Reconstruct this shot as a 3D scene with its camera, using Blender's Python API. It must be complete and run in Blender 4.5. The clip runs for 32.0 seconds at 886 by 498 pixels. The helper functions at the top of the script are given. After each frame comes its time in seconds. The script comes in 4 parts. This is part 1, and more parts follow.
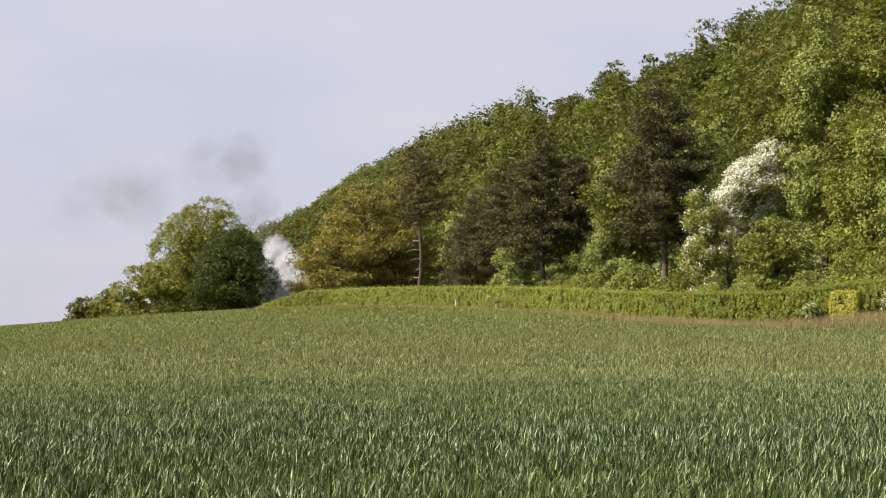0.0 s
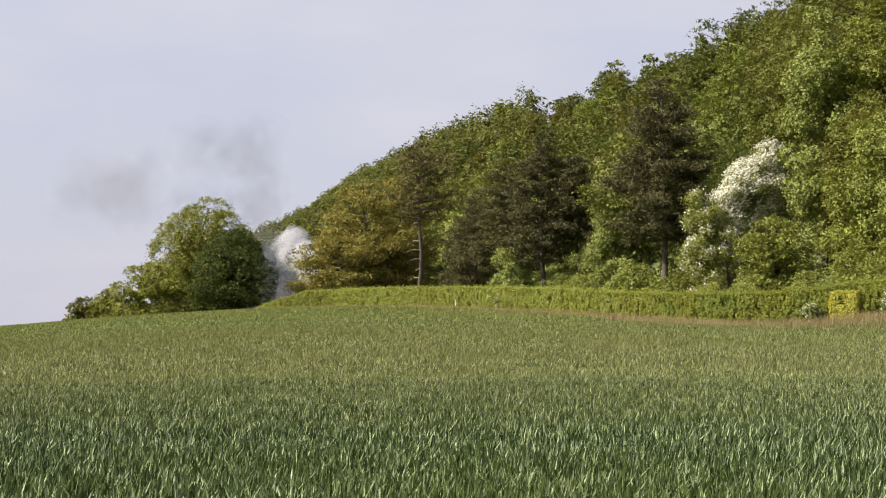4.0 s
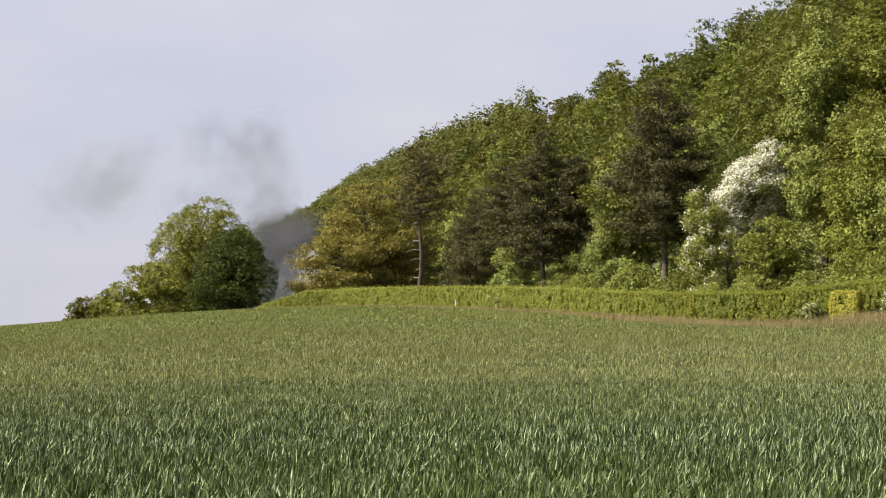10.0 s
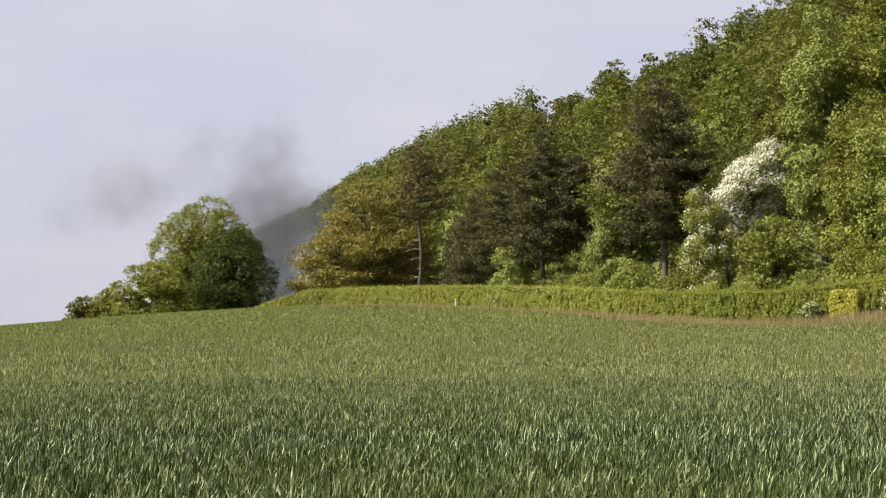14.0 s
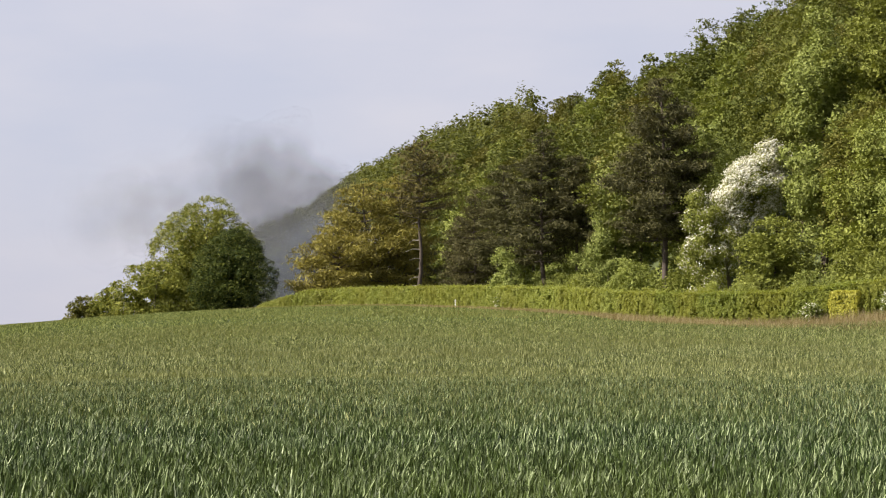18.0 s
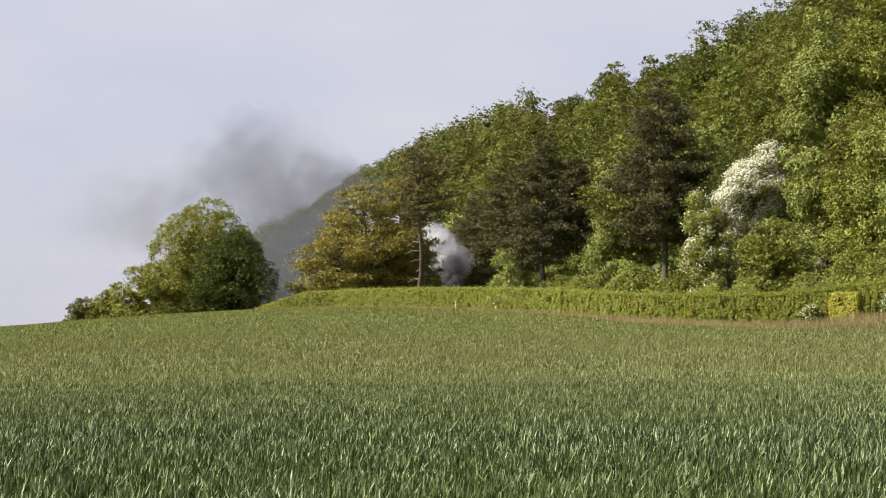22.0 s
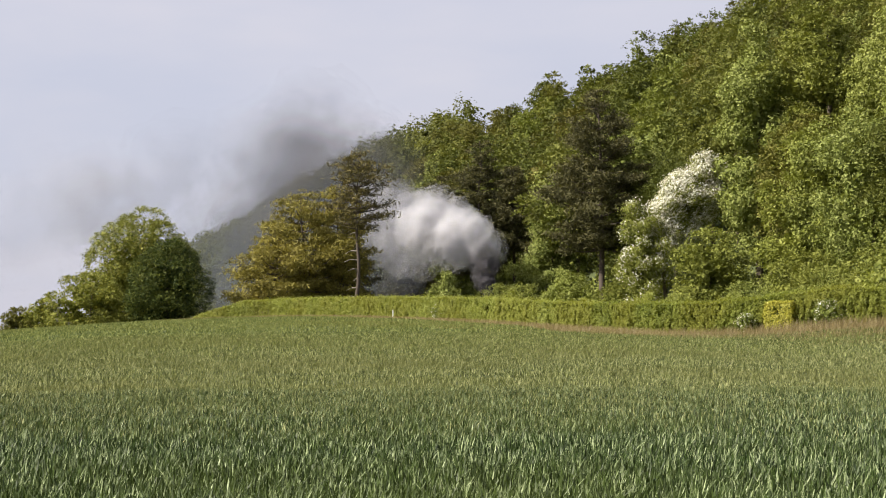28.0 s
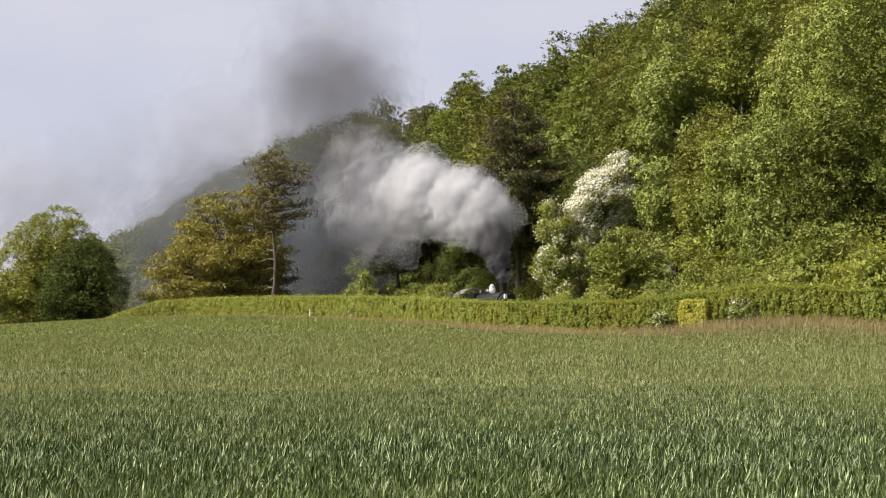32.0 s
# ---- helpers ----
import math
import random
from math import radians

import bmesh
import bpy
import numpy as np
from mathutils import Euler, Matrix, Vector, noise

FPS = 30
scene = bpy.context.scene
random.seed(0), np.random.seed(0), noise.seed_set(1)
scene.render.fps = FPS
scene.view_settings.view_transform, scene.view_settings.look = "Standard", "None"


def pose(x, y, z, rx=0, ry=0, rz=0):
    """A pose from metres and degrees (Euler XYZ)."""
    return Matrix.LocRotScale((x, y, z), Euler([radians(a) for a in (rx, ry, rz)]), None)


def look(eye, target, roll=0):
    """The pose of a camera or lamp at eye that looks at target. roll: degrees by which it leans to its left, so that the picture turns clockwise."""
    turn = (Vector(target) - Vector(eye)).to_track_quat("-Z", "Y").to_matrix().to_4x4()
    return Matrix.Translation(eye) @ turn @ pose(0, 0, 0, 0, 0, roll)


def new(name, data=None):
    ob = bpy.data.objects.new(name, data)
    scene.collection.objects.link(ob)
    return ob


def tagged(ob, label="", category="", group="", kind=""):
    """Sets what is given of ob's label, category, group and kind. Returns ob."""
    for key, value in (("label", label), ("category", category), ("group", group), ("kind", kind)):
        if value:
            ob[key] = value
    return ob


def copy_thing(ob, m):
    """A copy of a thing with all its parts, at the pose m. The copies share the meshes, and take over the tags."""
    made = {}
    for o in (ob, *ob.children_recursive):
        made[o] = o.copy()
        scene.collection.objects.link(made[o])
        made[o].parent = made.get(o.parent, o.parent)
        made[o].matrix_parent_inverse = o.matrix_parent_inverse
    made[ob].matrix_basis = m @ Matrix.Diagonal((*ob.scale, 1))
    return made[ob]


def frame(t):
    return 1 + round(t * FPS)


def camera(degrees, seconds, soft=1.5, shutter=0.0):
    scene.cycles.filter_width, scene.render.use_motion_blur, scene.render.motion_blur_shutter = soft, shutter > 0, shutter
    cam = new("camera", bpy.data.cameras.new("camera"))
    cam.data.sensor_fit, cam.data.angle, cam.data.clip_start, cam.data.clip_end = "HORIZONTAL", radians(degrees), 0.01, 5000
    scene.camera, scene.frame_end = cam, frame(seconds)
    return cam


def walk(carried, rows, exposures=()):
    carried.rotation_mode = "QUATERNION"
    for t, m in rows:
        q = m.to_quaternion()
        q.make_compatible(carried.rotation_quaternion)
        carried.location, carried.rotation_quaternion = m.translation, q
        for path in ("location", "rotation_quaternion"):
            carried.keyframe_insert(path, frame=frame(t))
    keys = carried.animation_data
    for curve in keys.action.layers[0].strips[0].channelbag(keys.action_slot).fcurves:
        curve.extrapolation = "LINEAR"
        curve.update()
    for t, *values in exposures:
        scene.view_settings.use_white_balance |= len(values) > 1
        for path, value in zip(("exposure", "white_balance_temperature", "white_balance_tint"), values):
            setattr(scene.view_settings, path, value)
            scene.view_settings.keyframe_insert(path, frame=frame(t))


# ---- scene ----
# ---- camera ----
F_EYE = 1.6
CAM = ((0.0, 0.0, 3.53, 0.0), (10.0, 0.0, 3.53, 0.0), (12.0, 0.0, 3.53, -0.02), (13.0, 0.004, 3.51, -0.02),
       (13.5, -0.003, 3.505, 0.03), (14.0, 0.0, 3.505, 0.03), (14.5, 0.0, 3.53, 0.01), (16.5, 0.0, 3.53, 0.01),
       (17.0, 0.012, 3.533, -0.03), (18.0, 0.002, 3.51, -0.05), (19.0, 0.002, 3.51, -0.05),
       (19.5, 0.010, 3.472, 0.01), (20.0, 0.012, 3.443, 0.03), (20.5, 0.024, 3.474, 0.04), (21.0, 0.025, 3.503, 0.04),
       (21.5, -0.018, 3.535, -0.03), (22.0, 0.0, 3.568, -0.05), (22.5, 0.022, 3.627, -0.01), (23.0, 0.087, 3.632, -0.015),
       (23.5, 0.101, 3.652, -0.03), (24.0, 0.146, 3.692, -0.02), (24.5, 0.149, 3.714, -0.02), (25.0, 0.236, 3.748, -0.03),
       (25.5, 0.426, 3.752, -0.015), (27.5, 1.826, 3.873, 0.006), (28.0, 2.185, 3.880, 0.05), (28.5, 2.484, 3.898, 0.08),
       (29.0, 2.804, 3.877, 0.12), (29.5, 3.206, 3.869, 0.16), (30.0, 3.640, 3.866, 0.19), (30.5, 3.875, 3.893, 0.19),
       (31.0, 4.199, 3.872, 0.23), (31.5, 4.644, 3.849, 0.25), (32.0, 5.090, 3.845, 0.288))


def aim(yaw, pitch, roll):
    a, e = radians(yaw), radians(pitch)
    way = Vector((math.sin(a) * math.cos(e), math.cos(a) * math.cos(e), math.sin(e)))
    eye = Vector((0, 0, F_EYE))
    return look(eye, eye + way * 100, -roll)


cam = camera(30.25, 32.0, soft=1.15)
walk(cam, [(t, aim(y, p, r)) for t, y, p, r in CAM])

# ---- light ----
SUN_AZ, SUN_EL = radians(-104), radians(41)   # azimuth from +Y, clockwise positive
world = bpy.data.worlds.new("sky")
scene.world = world
world.use_nodes = True
wn, wl = world.node_tree.nodes, world.node_tree.links
wn.clear()
sky = wn.new("ShaderNodeTexSky")
sky.sky_type, sky.sun_disc = "NISHITA", False
sky.sun_elevation, sky.sun_rotation = SUN_EL, SUN_AZ
sky.air_density, sky.dust_density, sky.ozone_density = 1.0, 5.0, 1.2
haze = wn.new("ShaderNodeMix")
haze.data_type, haze.blend_type = "RGBA", "MIX"
haze.inputs[0].default_value = 0.80
coord = wn.new("ShaderNodeTexCoord")
cmap = wn.new("ShaderNodeMapping")
cmap.inputs["Scale"].default_value = (3.0, 3.0, 9.0)
cl = wn.new("ShaderNodeTexNoise")
cl.inputs["Scale"].default_value, cl.inputs["Detail"].default_value = 2.2, 5.0
cr = wn.new("ShaderNodeValToRGB")
cr.color_ramp.elements[0].position, cr.color_ramp.elements[0].color = 0.35, (6.0, 6.15, 7.35, 1)
cr.color_ramp.elements[1].position, cr.color_ramp.elements[1].color = 0.75, (6.9, 6.75, 7.6, 1)
bg = wn.new("ShaderNodeBackground")
bg.inputs["Strength"].default_value = 0.0595
wo = wn.new("ShaderNodeOutputWorld")
wl.new(coord.outputs["Generated"], cmap.inputs["Vector"])
wl.new(cmap.outputs["Vector"], cl.inputs["Vector"])
wl.new(cl.outputs["Fac"], cr.inputs["Fac"])
wl.new(sky.outputs["Color"], haze.inputs[6])
wl.new(cr.outputs["Color"], haze.inputs[7])
wl.new(haze.outputs[2], bg.inputs["Color"])
wl.new(bg.outputs["Background"], wo.inputs["Surface"])

sun = new("sun", bpy.data.lights.new("sun", "SUN"))
sun.data.energy, sun.data.angle, sun.data.color = 5.0, radians(0.6), (1.0, 0.93, 0.80)
sun_way = Vector((math.sin(SUN_AZ) * math.cos(SUN_EL), math.cos(SUN_AZ) * math.cos(SUN_EL), math.sin(SUN_EL)))
sun.matrix_world = look(sun_way * 300, (0, 0, 0))
scene.view_settings.exposure = 0.95
scene.cycles.transparent_max_bounces = 256


# ---- materials ----
def material(name):
    m = bpy.data.materials.new(name)
    m.use_nodes = True
    nt = m.node_tree
    nt.nodes.clear()
    out = nt.nodes.new("ShaderNodeOutputMaterial")
    return m, nt, out


def node(nt, kind, **sets):
    n = nt.nodes.new(kind)
    for k, v in sets.items():
        n.inputs[k.replace("_", " ")].default_value = v
    return n


def ramp(nt, fac, *stops):
    r = nt.nodes.new("ShaderNodeValToRGB")
    e = r.color_ramp.elements
    while len(e) < len(stops):
        e.new(0.5)
    for el, (pos, col) in zip(e, stops):
        el.position, el.color = pos, (*col, 1)
    nt.links.new(fac, r.inputs["Fac"])
    return r.outputs["Color"]


def mixcol(nt, fac, a, b, mode="MIX"):
    n = nt.nodes.new("ShaderNodeMix")
    n.data_type, n.blend_type = "RGBA", mode
    for sock, v in ((n.inputs[0], fac), (n.inputs[6], a), (n.inputs[7], b)):
        if isinstance(v, (int, float)):
            sock.default_value = v
        elif isinstance(v, tuple):
            sock.default_value = (*v, 1)
        else:
            nt.links.new(v, sock)
    return n.outputs[2]


def noise_tex(nt, scale, detail=4.0, rough=0.55, space="Object"):
    tc = nt.nodes.new("ShaderNodeTexCoord")
    n = node(nt, "ShaderNodeTexNoise", Scale=scale, Detail=detail, Roughness=rough)
    nt.links.new(tc.outputs[space], n.inputs["Vector"])
    return n.outputs["Fac"]


def leaf_material(name, dark, mid, light, sheen=0.45, glow=0.35, tint=0.25, patch=None, patch_scale=0.12, warm=(0.16, 0.13, 0.035), gloss=0.12, skew=0.5):
    """Leaves: each leaf has its own tone, each plant its own tint; light comes through."""
    m, nt, out = material(name)
    geo = nt.nodes.new("ShaderNodeNewGeometry")
    col = ramp(nt, geo.outputs["Random Per Island"], (0.0, dark), (skew, mid), (1.0, light))
    info = nt.nodes.new("ShaderNodeObjectInfo")
    tone = ramp(nt, info.outputs["Random"], (0.0, tuple(c * k for c, k in zip(mid, (0.42, 0.52, 0.62)))), (0.3, tuple(c * 0.8 for c in mid)), (0.55, mid), (0.8, warm), (1.0, tuple(c * k for c, k in zip(mid, (1.35, 1.45, 1.25)))))
    col = mixcol(nt, tint, col, tone)
    if patch:
        n = node(nt, "ShaderNodeTexNoise", Scale=patch_scale, Detail=3.0)
        nt.links.new(geo.outputs["Position"], n.inputs["Vector"])
        f = ramp(nt, n.outputs["Fac"], (0.4, (0, 0, 0)), (0.62, (1, 1, 1)))
        col = mixcol(nt, f, col, mixcol(nt, 0.55, col, patch))
    d = node(nt, "ShaderNodeBsdfPrincipled", Roughness=sheen)
    d.inputs["Specular IOR Level"].default_value = gloss
    nt.links.new(col, d.inputs["Base Color"])
    t = nt.nodes.new("ShaderNodeBsdfTranslucent")
    nt.links.new(mixcol(nt, 1.0, col, (1.25, 1.2, 0.6), "MULTIPLY"), t.inputs["Color"])
    mx = nt.nodes.new("ShaderNodeMixShader")
    mx.inputs[0].default_value = glow
    nt.links.new(d.outputs[0], mx.inputs[1])
    nt.links.new(t.outputs[0], mx.inputs[2])
    nt.links.new(mx.outputs[0], out.inputs["Surface"])
    return m


def solid_material(name, a, b, rough=0.8, scale=3.0, metal=0.0, bump=0.3, detail=6.0):
    m, nt, out = material(name)
    n1, n2 = noise_tex(nt, scale, detail), noise_tex(nt, scale * 9, 3.0)
    col = mixcol(nt, n1, a, b)
    col = mixcol(nt, 0.25, col, ramp(nt, n2, (0.3, tuple(c * 0.5 for c in a)), (0.7, b)))
    d = node(nt, "ShaderNodeBsdfPrincipled", Roughness=rough, Metallic=metal)
    nt.links.new(col, d.inputs["Base Color"])
    bp = node(nt, "ShaderNodeBump", Strength=bump)
    nt.links.new(n2, bp.inputs["Height"])
    nt.links.new(bp.outputs["Normal"], d.inputs["Normal"])
    nt.links.new(d.outputs[0], out.inputs["Surface"])
    return m


def smoke_material(name, colour, dense, thin, scale=0.35):
    """One skin of a soft puff: see-through, with thicker and thinner billows."""
    m, nt, out = material(name)
    n = noise_tex(nt, scale, 5.0, 0.6)
    f = ramp(nt, n, (0.36, (thin,) * 3), (0.62, (dense,) * 3))
    d = node(nt, "ShaderNodeBsdfDiffuse", Color=(*colour, 1))
    t = node(nt, "ShaderNodeBsdfTranslucent", Color=(*colour, 1))
    both = nt.nodes.new("ShaderNodeMixShader")
    both.inputs[0].default_value = 0.5
    nt.links.new(d.outputs[0], both.inputs[1])
    nt.links.new(t.outputs[0], both.inputs[2])
    tr = nt.nodes.new("ShaderNodeBsdfTransparent")
    mx = nt.nodes.new("ShaderNodeMixShader")
    nt.links.new(f, mx.inputs[0])
    nt.links.new(tr.outputs[0], mx.inputs[1])
    nt.links.new(both.outputs[0], mx.inputs[2])
    nt.links.new(mx.outputs[0], out.inputs["Surface"])
    return m


M_BEECH = leaf_material("beech_leaf", (0.064, 0.078, 0.016), (0.126, 0.140, 0.029), (0.222, 0.228, 0.056), tint=0.5, sheen=0.6, glow=0.16, warm=(0.17, 0.155, 0.034))
M_LIME = leaf_material("pale_leaf", (0.105, 0.13, 0.026), (0.205, 0.232, 0.052), (0.345, 0.37, 0.125), tint=0.3, sheen=0.6, glow=0.16, warm=(0.235, 0.25, 0.055))
M_OAK = leaf_material("olive_leaf", (0.070, 0.072, 0.017), (0.13, 0.128, 0.030), (0.21, 0.20, 0.055), tint=0.4, sheen=0.6, glow=0.16, warm=(0.16, 0.135, 0.034))
M_BUSH = leaf_material("bush_leaf", (0.085, 0.10, 0.018), (0.18, 0.192, 0.036), (0.32, 0.315, 0.07), tint=0.0, sheen=0.6, glow=0.16)
M_SPRING = leaf_material("spring_leaf", (0.094, 0.112, 0.02), (0.18, 0.198, 0.040), (0.295, 0.31, 0.085), tint=0.3, sheen=0.6, glow=0.16, warm=(0.20, 0.20, 0.042))
M_DEEP = leaf_material("deep_green_leaf", (0.042, 0.056, 0.011), (0.088, 0.104, 0.02), (0.165, 0.178, 0.04), tint=0.3, sheen=0.6, glow=0.14, warm=(0.11, 0.105, 0.024))
M_DARKBUSH = leaf_material("dark_bush_leaf", (0.018, 0.030, 0.007), (0.042, 0.062, 0.012), (0.15, 0.165, 0.032), tint=0.0, sheen=0.6, glow=0.08)
M_PINE = leaf_material("pine_needle", (0.036, 0.037, 0.018), (0.080, 0.077, 0.034), (0.15, 0.138, 0.060), glow=0.2, tint=0.25, sheen=0.7, warm=(0.10, 0.078, 0.038))
M_LARCH = leaf_material("yellow_pine_needle", (0.09, 0.082, 0.022), (0.215, 0.188, 0.048), (0.36, 0.31, 0.088), glow=0.25, tint=0.2, sheen=0.7, warm=(0.21, 0.155, 0.042))
M_THINPINE = leaf_material("thin_pine_needle", (0.045, 0.042, 0.018), (0.10, 0.086, 0.034), (0.18, 0.15, 0.055), glow=0.2, tint=0.0, sheen=0.7)
M_BLOSSOM = leaf_material("blossom", (0.34, 0.34, 0.25), (0.62, 0.60, 0.53), (0.88, 0.85, 0.81), glow=0.15, tint=0.0, sheen=0.7, skew=0.4)
M_SPARSE = leaf_material("blossom_and_leaf", (0.10, 0.125, 0.025), (0.18, 0.21, 0.045), (0.95, 0.92, 0.84), glow=0.15, tint=0.0, sheen=0.7, skew=0.78)
M_HEDGE = leaf_material("hedge_leaf", (0.165, 0.20, 0.042), (0.255, 0.285, 0.062), (0.36, 0.38, 0.12), tint=0.15, patch=(0.225, 0.225, 0.04), patch_scale=0.3, warm=(0.225, 0.22, 0.04))
M_HEDGE_GREEN = leaf_material("green_hedge_leaf", (0.11, 0.14, 0.026), (0.20, 0.235, 0.045), (0.31, 0.34, 0.09), tint=0.15, patch=(0.24, 0.235, 0.04), patch_scale=0.35, warm=(0.22, 0.21, 0.04))
M_GOLD = leaf_material("golden_hedge_leaf", (0.24, 0.235, 0.035), (0.40, 0.385, 0.065), (0.52, 0.50, 0.13), tint=0.0)
M_FARLEAF = leaf_material("far_leaf", (0.045, 0.058, 0.018), (0.10, 0.112, 0.03), (0.16, 0.17, 0.048), tint=0.2, sheen=0.7)
# near wheat tones vary by leaf; darkest also paint shaded gaps, palest sky sheen
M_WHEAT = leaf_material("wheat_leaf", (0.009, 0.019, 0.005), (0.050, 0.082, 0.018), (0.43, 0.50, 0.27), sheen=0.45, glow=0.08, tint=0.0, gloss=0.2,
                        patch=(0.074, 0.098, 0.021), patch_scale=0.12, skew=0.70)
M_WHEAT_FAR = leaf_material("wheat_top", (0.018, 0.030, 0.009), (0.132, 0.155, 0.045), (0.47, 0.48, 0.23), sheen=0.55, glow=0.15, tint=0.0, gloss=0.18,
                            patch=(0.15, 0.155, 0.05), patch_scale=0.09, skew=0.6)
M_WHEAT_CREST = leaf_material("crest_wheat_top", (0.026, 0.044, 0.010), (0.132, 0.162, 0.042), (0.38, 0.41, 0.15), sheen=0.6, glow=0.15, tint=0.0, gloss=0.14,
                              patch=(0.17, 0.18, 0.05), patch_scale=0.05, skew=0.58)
M_DRY = leaf_material("dry_grass", (0.14, 0.108, 0.055), (0.26, 0.21, 0.115), (0.42, 0.35, 0.215), tint=0.0, patch=(0.215, 0.175, 0.085), patch_scale=0.4)
M_BARK = solid_material("bark", (0.05, 0.04, 0.028), (0.12, 0.095, 0.065), 0.9, 4.0)
M_PINEBARK = solid_material("pine_bark", (0.042, 0.031, 0.025), (0.105, 0.08, 0.064), 0.9, 3.0)
M_DEAD = solid_material("dead_wood", (0.20, 0.17, 0.14), (0.38, 0.34, 0.29), 0.9, 5.0)
M_IRON = solid_material("black_paint", (0.004, 0.004, 0.005), (0.011, 0.011, 0.013), 0.35, 2.0, bump=0.05)
M_ROOF = solid_material("grey_roof_paint", (0.20, 0.21, 0.22), (0.30, 0.31, 0.32), 0.5, 1.0, bump=0.05)
M_MAROON = solid_material("coach_paint", (0.05, 0.012, 0.012), (0.08, 0.02, 0.018), 0.3, 1.0, bump=0.02)
M_STEEL = solid_material("worn_steel", (0.18, 0.17, 0.16), (0.35, 0.34, 0.33), 0.4, 4.0, metal=0.8, bump=0.05)
M_BRASS = solid_material("white_lamp_paint", (0.7, 0.7, 0.68), (0.85, 0.85, 0.82), 0.4, 5.0, bump=0.02)
M_BALLAST = solid_material("ballast", (0.10, 0.09, 0.08), (0.24, 0.22, 0.20), 0.95, 8.0, bump=0.8)
M_TIMBER = solid_material("sleeper_wood", (0.06, 0.045, 0.035), (0.13, 0.10, 0.08), 0.9, 6.0)


def ground_material():
    m, nt, out = material("field_soil_and_grass")
    geo = nt.nodes.new("ShaderNodeNewGeometry")
    n = node(nt, "ShaderNodeTexNoise", Scale=0.7, Detail=6.0)
    n2 = node(nt, "ShaderNodeTexNoise", Scale=9.0, Detail=4.0)
    for k in (n, n2):
        nt.links.new(geo.outputs["Position"], k.inputs["Vector"])
    col = ramp(nt, n.outputs["Fac"], (0.3, (0.035, 0.055, 0.015)), (0.7, (0.075, 0.095, 0.025)))
    col = mixcol(nt, 0.35, col, ramp(nt, n2.outputs["Fac"], (0.3, (0.03, 0.025, 0.015)), (0.7, (0.09, 0.11, 0.03))))
    d = node(nt, "ShaderNodeBsdfPrincipled", Roughness=0.95)
    nt.links.new(col, d.inputs["Base Color"])
    bp = node(nt, "ShaderNodeBump", Strength=0.6, Distance=0.2)
    nt.links.new(n2.outputs["Fac"], bp.inputs["Height"])
    nt.links.new(bp.outputs["Normal"], d.inputs["Normal"])
    nt.links.new(d.outputs[0], out.inputs["Surface"])
    return m


M_GROUND = ground_material()
SM_DARK = smoke_material("dark_smoke", (0.13, 0.125, 0.138), 0.23, 0.09, 2.4)
SM_WHITE = smoke_material("white_smoke", (0.56, 0.558, 0.592), 0.135, 0.02, 3.2)
SM_GREY = smoke_material("grey_smoke", (0.385, 0.385, 0.425), 0.10, 0.0125, 2.2)
SM_TAIL = smoke_material("drifting_smoke", (0.135, 0.132, 0.142), 0.0185, 0.0015, 1.5)
SM_TAIL_THIN = smoke_material("thinning_smoke", (0.215, 0.21, 0.222), 0.0165, 0.0008, 1.5)
SM_VEIL = smoke_material("smoke_veil", (0.165, 0.178, 0.215), 0.048, 0.012, 1.2)
SM_FAINT = smoke_material("thin_smoke", (0.33, 0.32, 0.335), 0.010, 0.0, 1.4)
SM_STEAM = smoke_material("steam", (0.88, 0.88, 0.88), 0.5, 0.25, 2.0)


# ---- mesh helpers ----
def np_mesh(name, V, *faces, mat=None, smooth=False):
    me = bpy.data.meshes.new(name)
    V = np.asarray(V, dtype=np.float32)
    me.vertices.add(len(V))
    me.vertices.foreach_set("co", V.ravel())
    loops = np.concatenate([np.asarray(f, dtype=np.int32).ravel() for f in faces])
    totals = np.concatenate([np.full(len(f), np.asarray(f).shape[1], dtype=np.int32) for f in faces])
    starts = np.concatenate([[0], np.cumsum(totals)[:-1]]).astype(np.int32)
    me.loops.add(len(loops))
    me.loops.foreach_set("vertex_index", loops)
    me.polygons.add(len(totals))
    me.polygons.foreach_set("loop_start", starts)
    me.polygons.foreach_set("loop_total", totals)
    me.polygons.foreach_set("use_smooth", np.full(len(totals), smooth))
    me.update(calc_edges=True)
    if mat:
        me.materials.append(mat)
    return me


def part(name, bm, mat, parent, label="", smooth=False):
    """Links a bmesh, or a ready mesh, as one part under its thing."""
    if isinstance(bm, bpy.types.Mesh):
        me = bm
    else:
        me = bpy.data.meshes.new(name)
        bm.to_mesh(me)
        bm.free()
        if smooth:
            me.polygons.foreach_set("use_smooth", np.full(len(me.polygons), True))
    if mat and not me.materials:
        me.materials.append(mat)
    ob = new(name, me)
    ob.parent = parent
    if label:
        ob["label"] = label
    return ob


def base_empty(name, x, y, z, turn=0.0):
    e = new(name)
    e.empty_display_size = 0.3
    e.matrix_basis = pose(x, y, z, 0, 0, turn)
    return e


def unit(v):
    return v / np.maximum(np.linalg.norm(v, axis=1, keepdims=True), 1e-9)


def leaves(rng, C, N, size, slim=0.6):
    """Pointed leaves at C, facing about N."""
    n = len(C)
    N = unit(N)
    r = unit(rng.normal(size=(n, 3)))
    u = unit(np.cross(N, r))
    v = np.cross(N, u)
    s = size * rng.uniform(0.6, 1.35, (n, 1))
    V = np.stack([C - v * s * 0.5 - u * s * slim * 0.6, C - v * s * 0.4 + u * s * slim * 0.6, C + v * s * 0.7 + N * s * 0.18], 1).reshape(-1, 3)
    return V, np.arange(3 * n).reshape(n, 3)


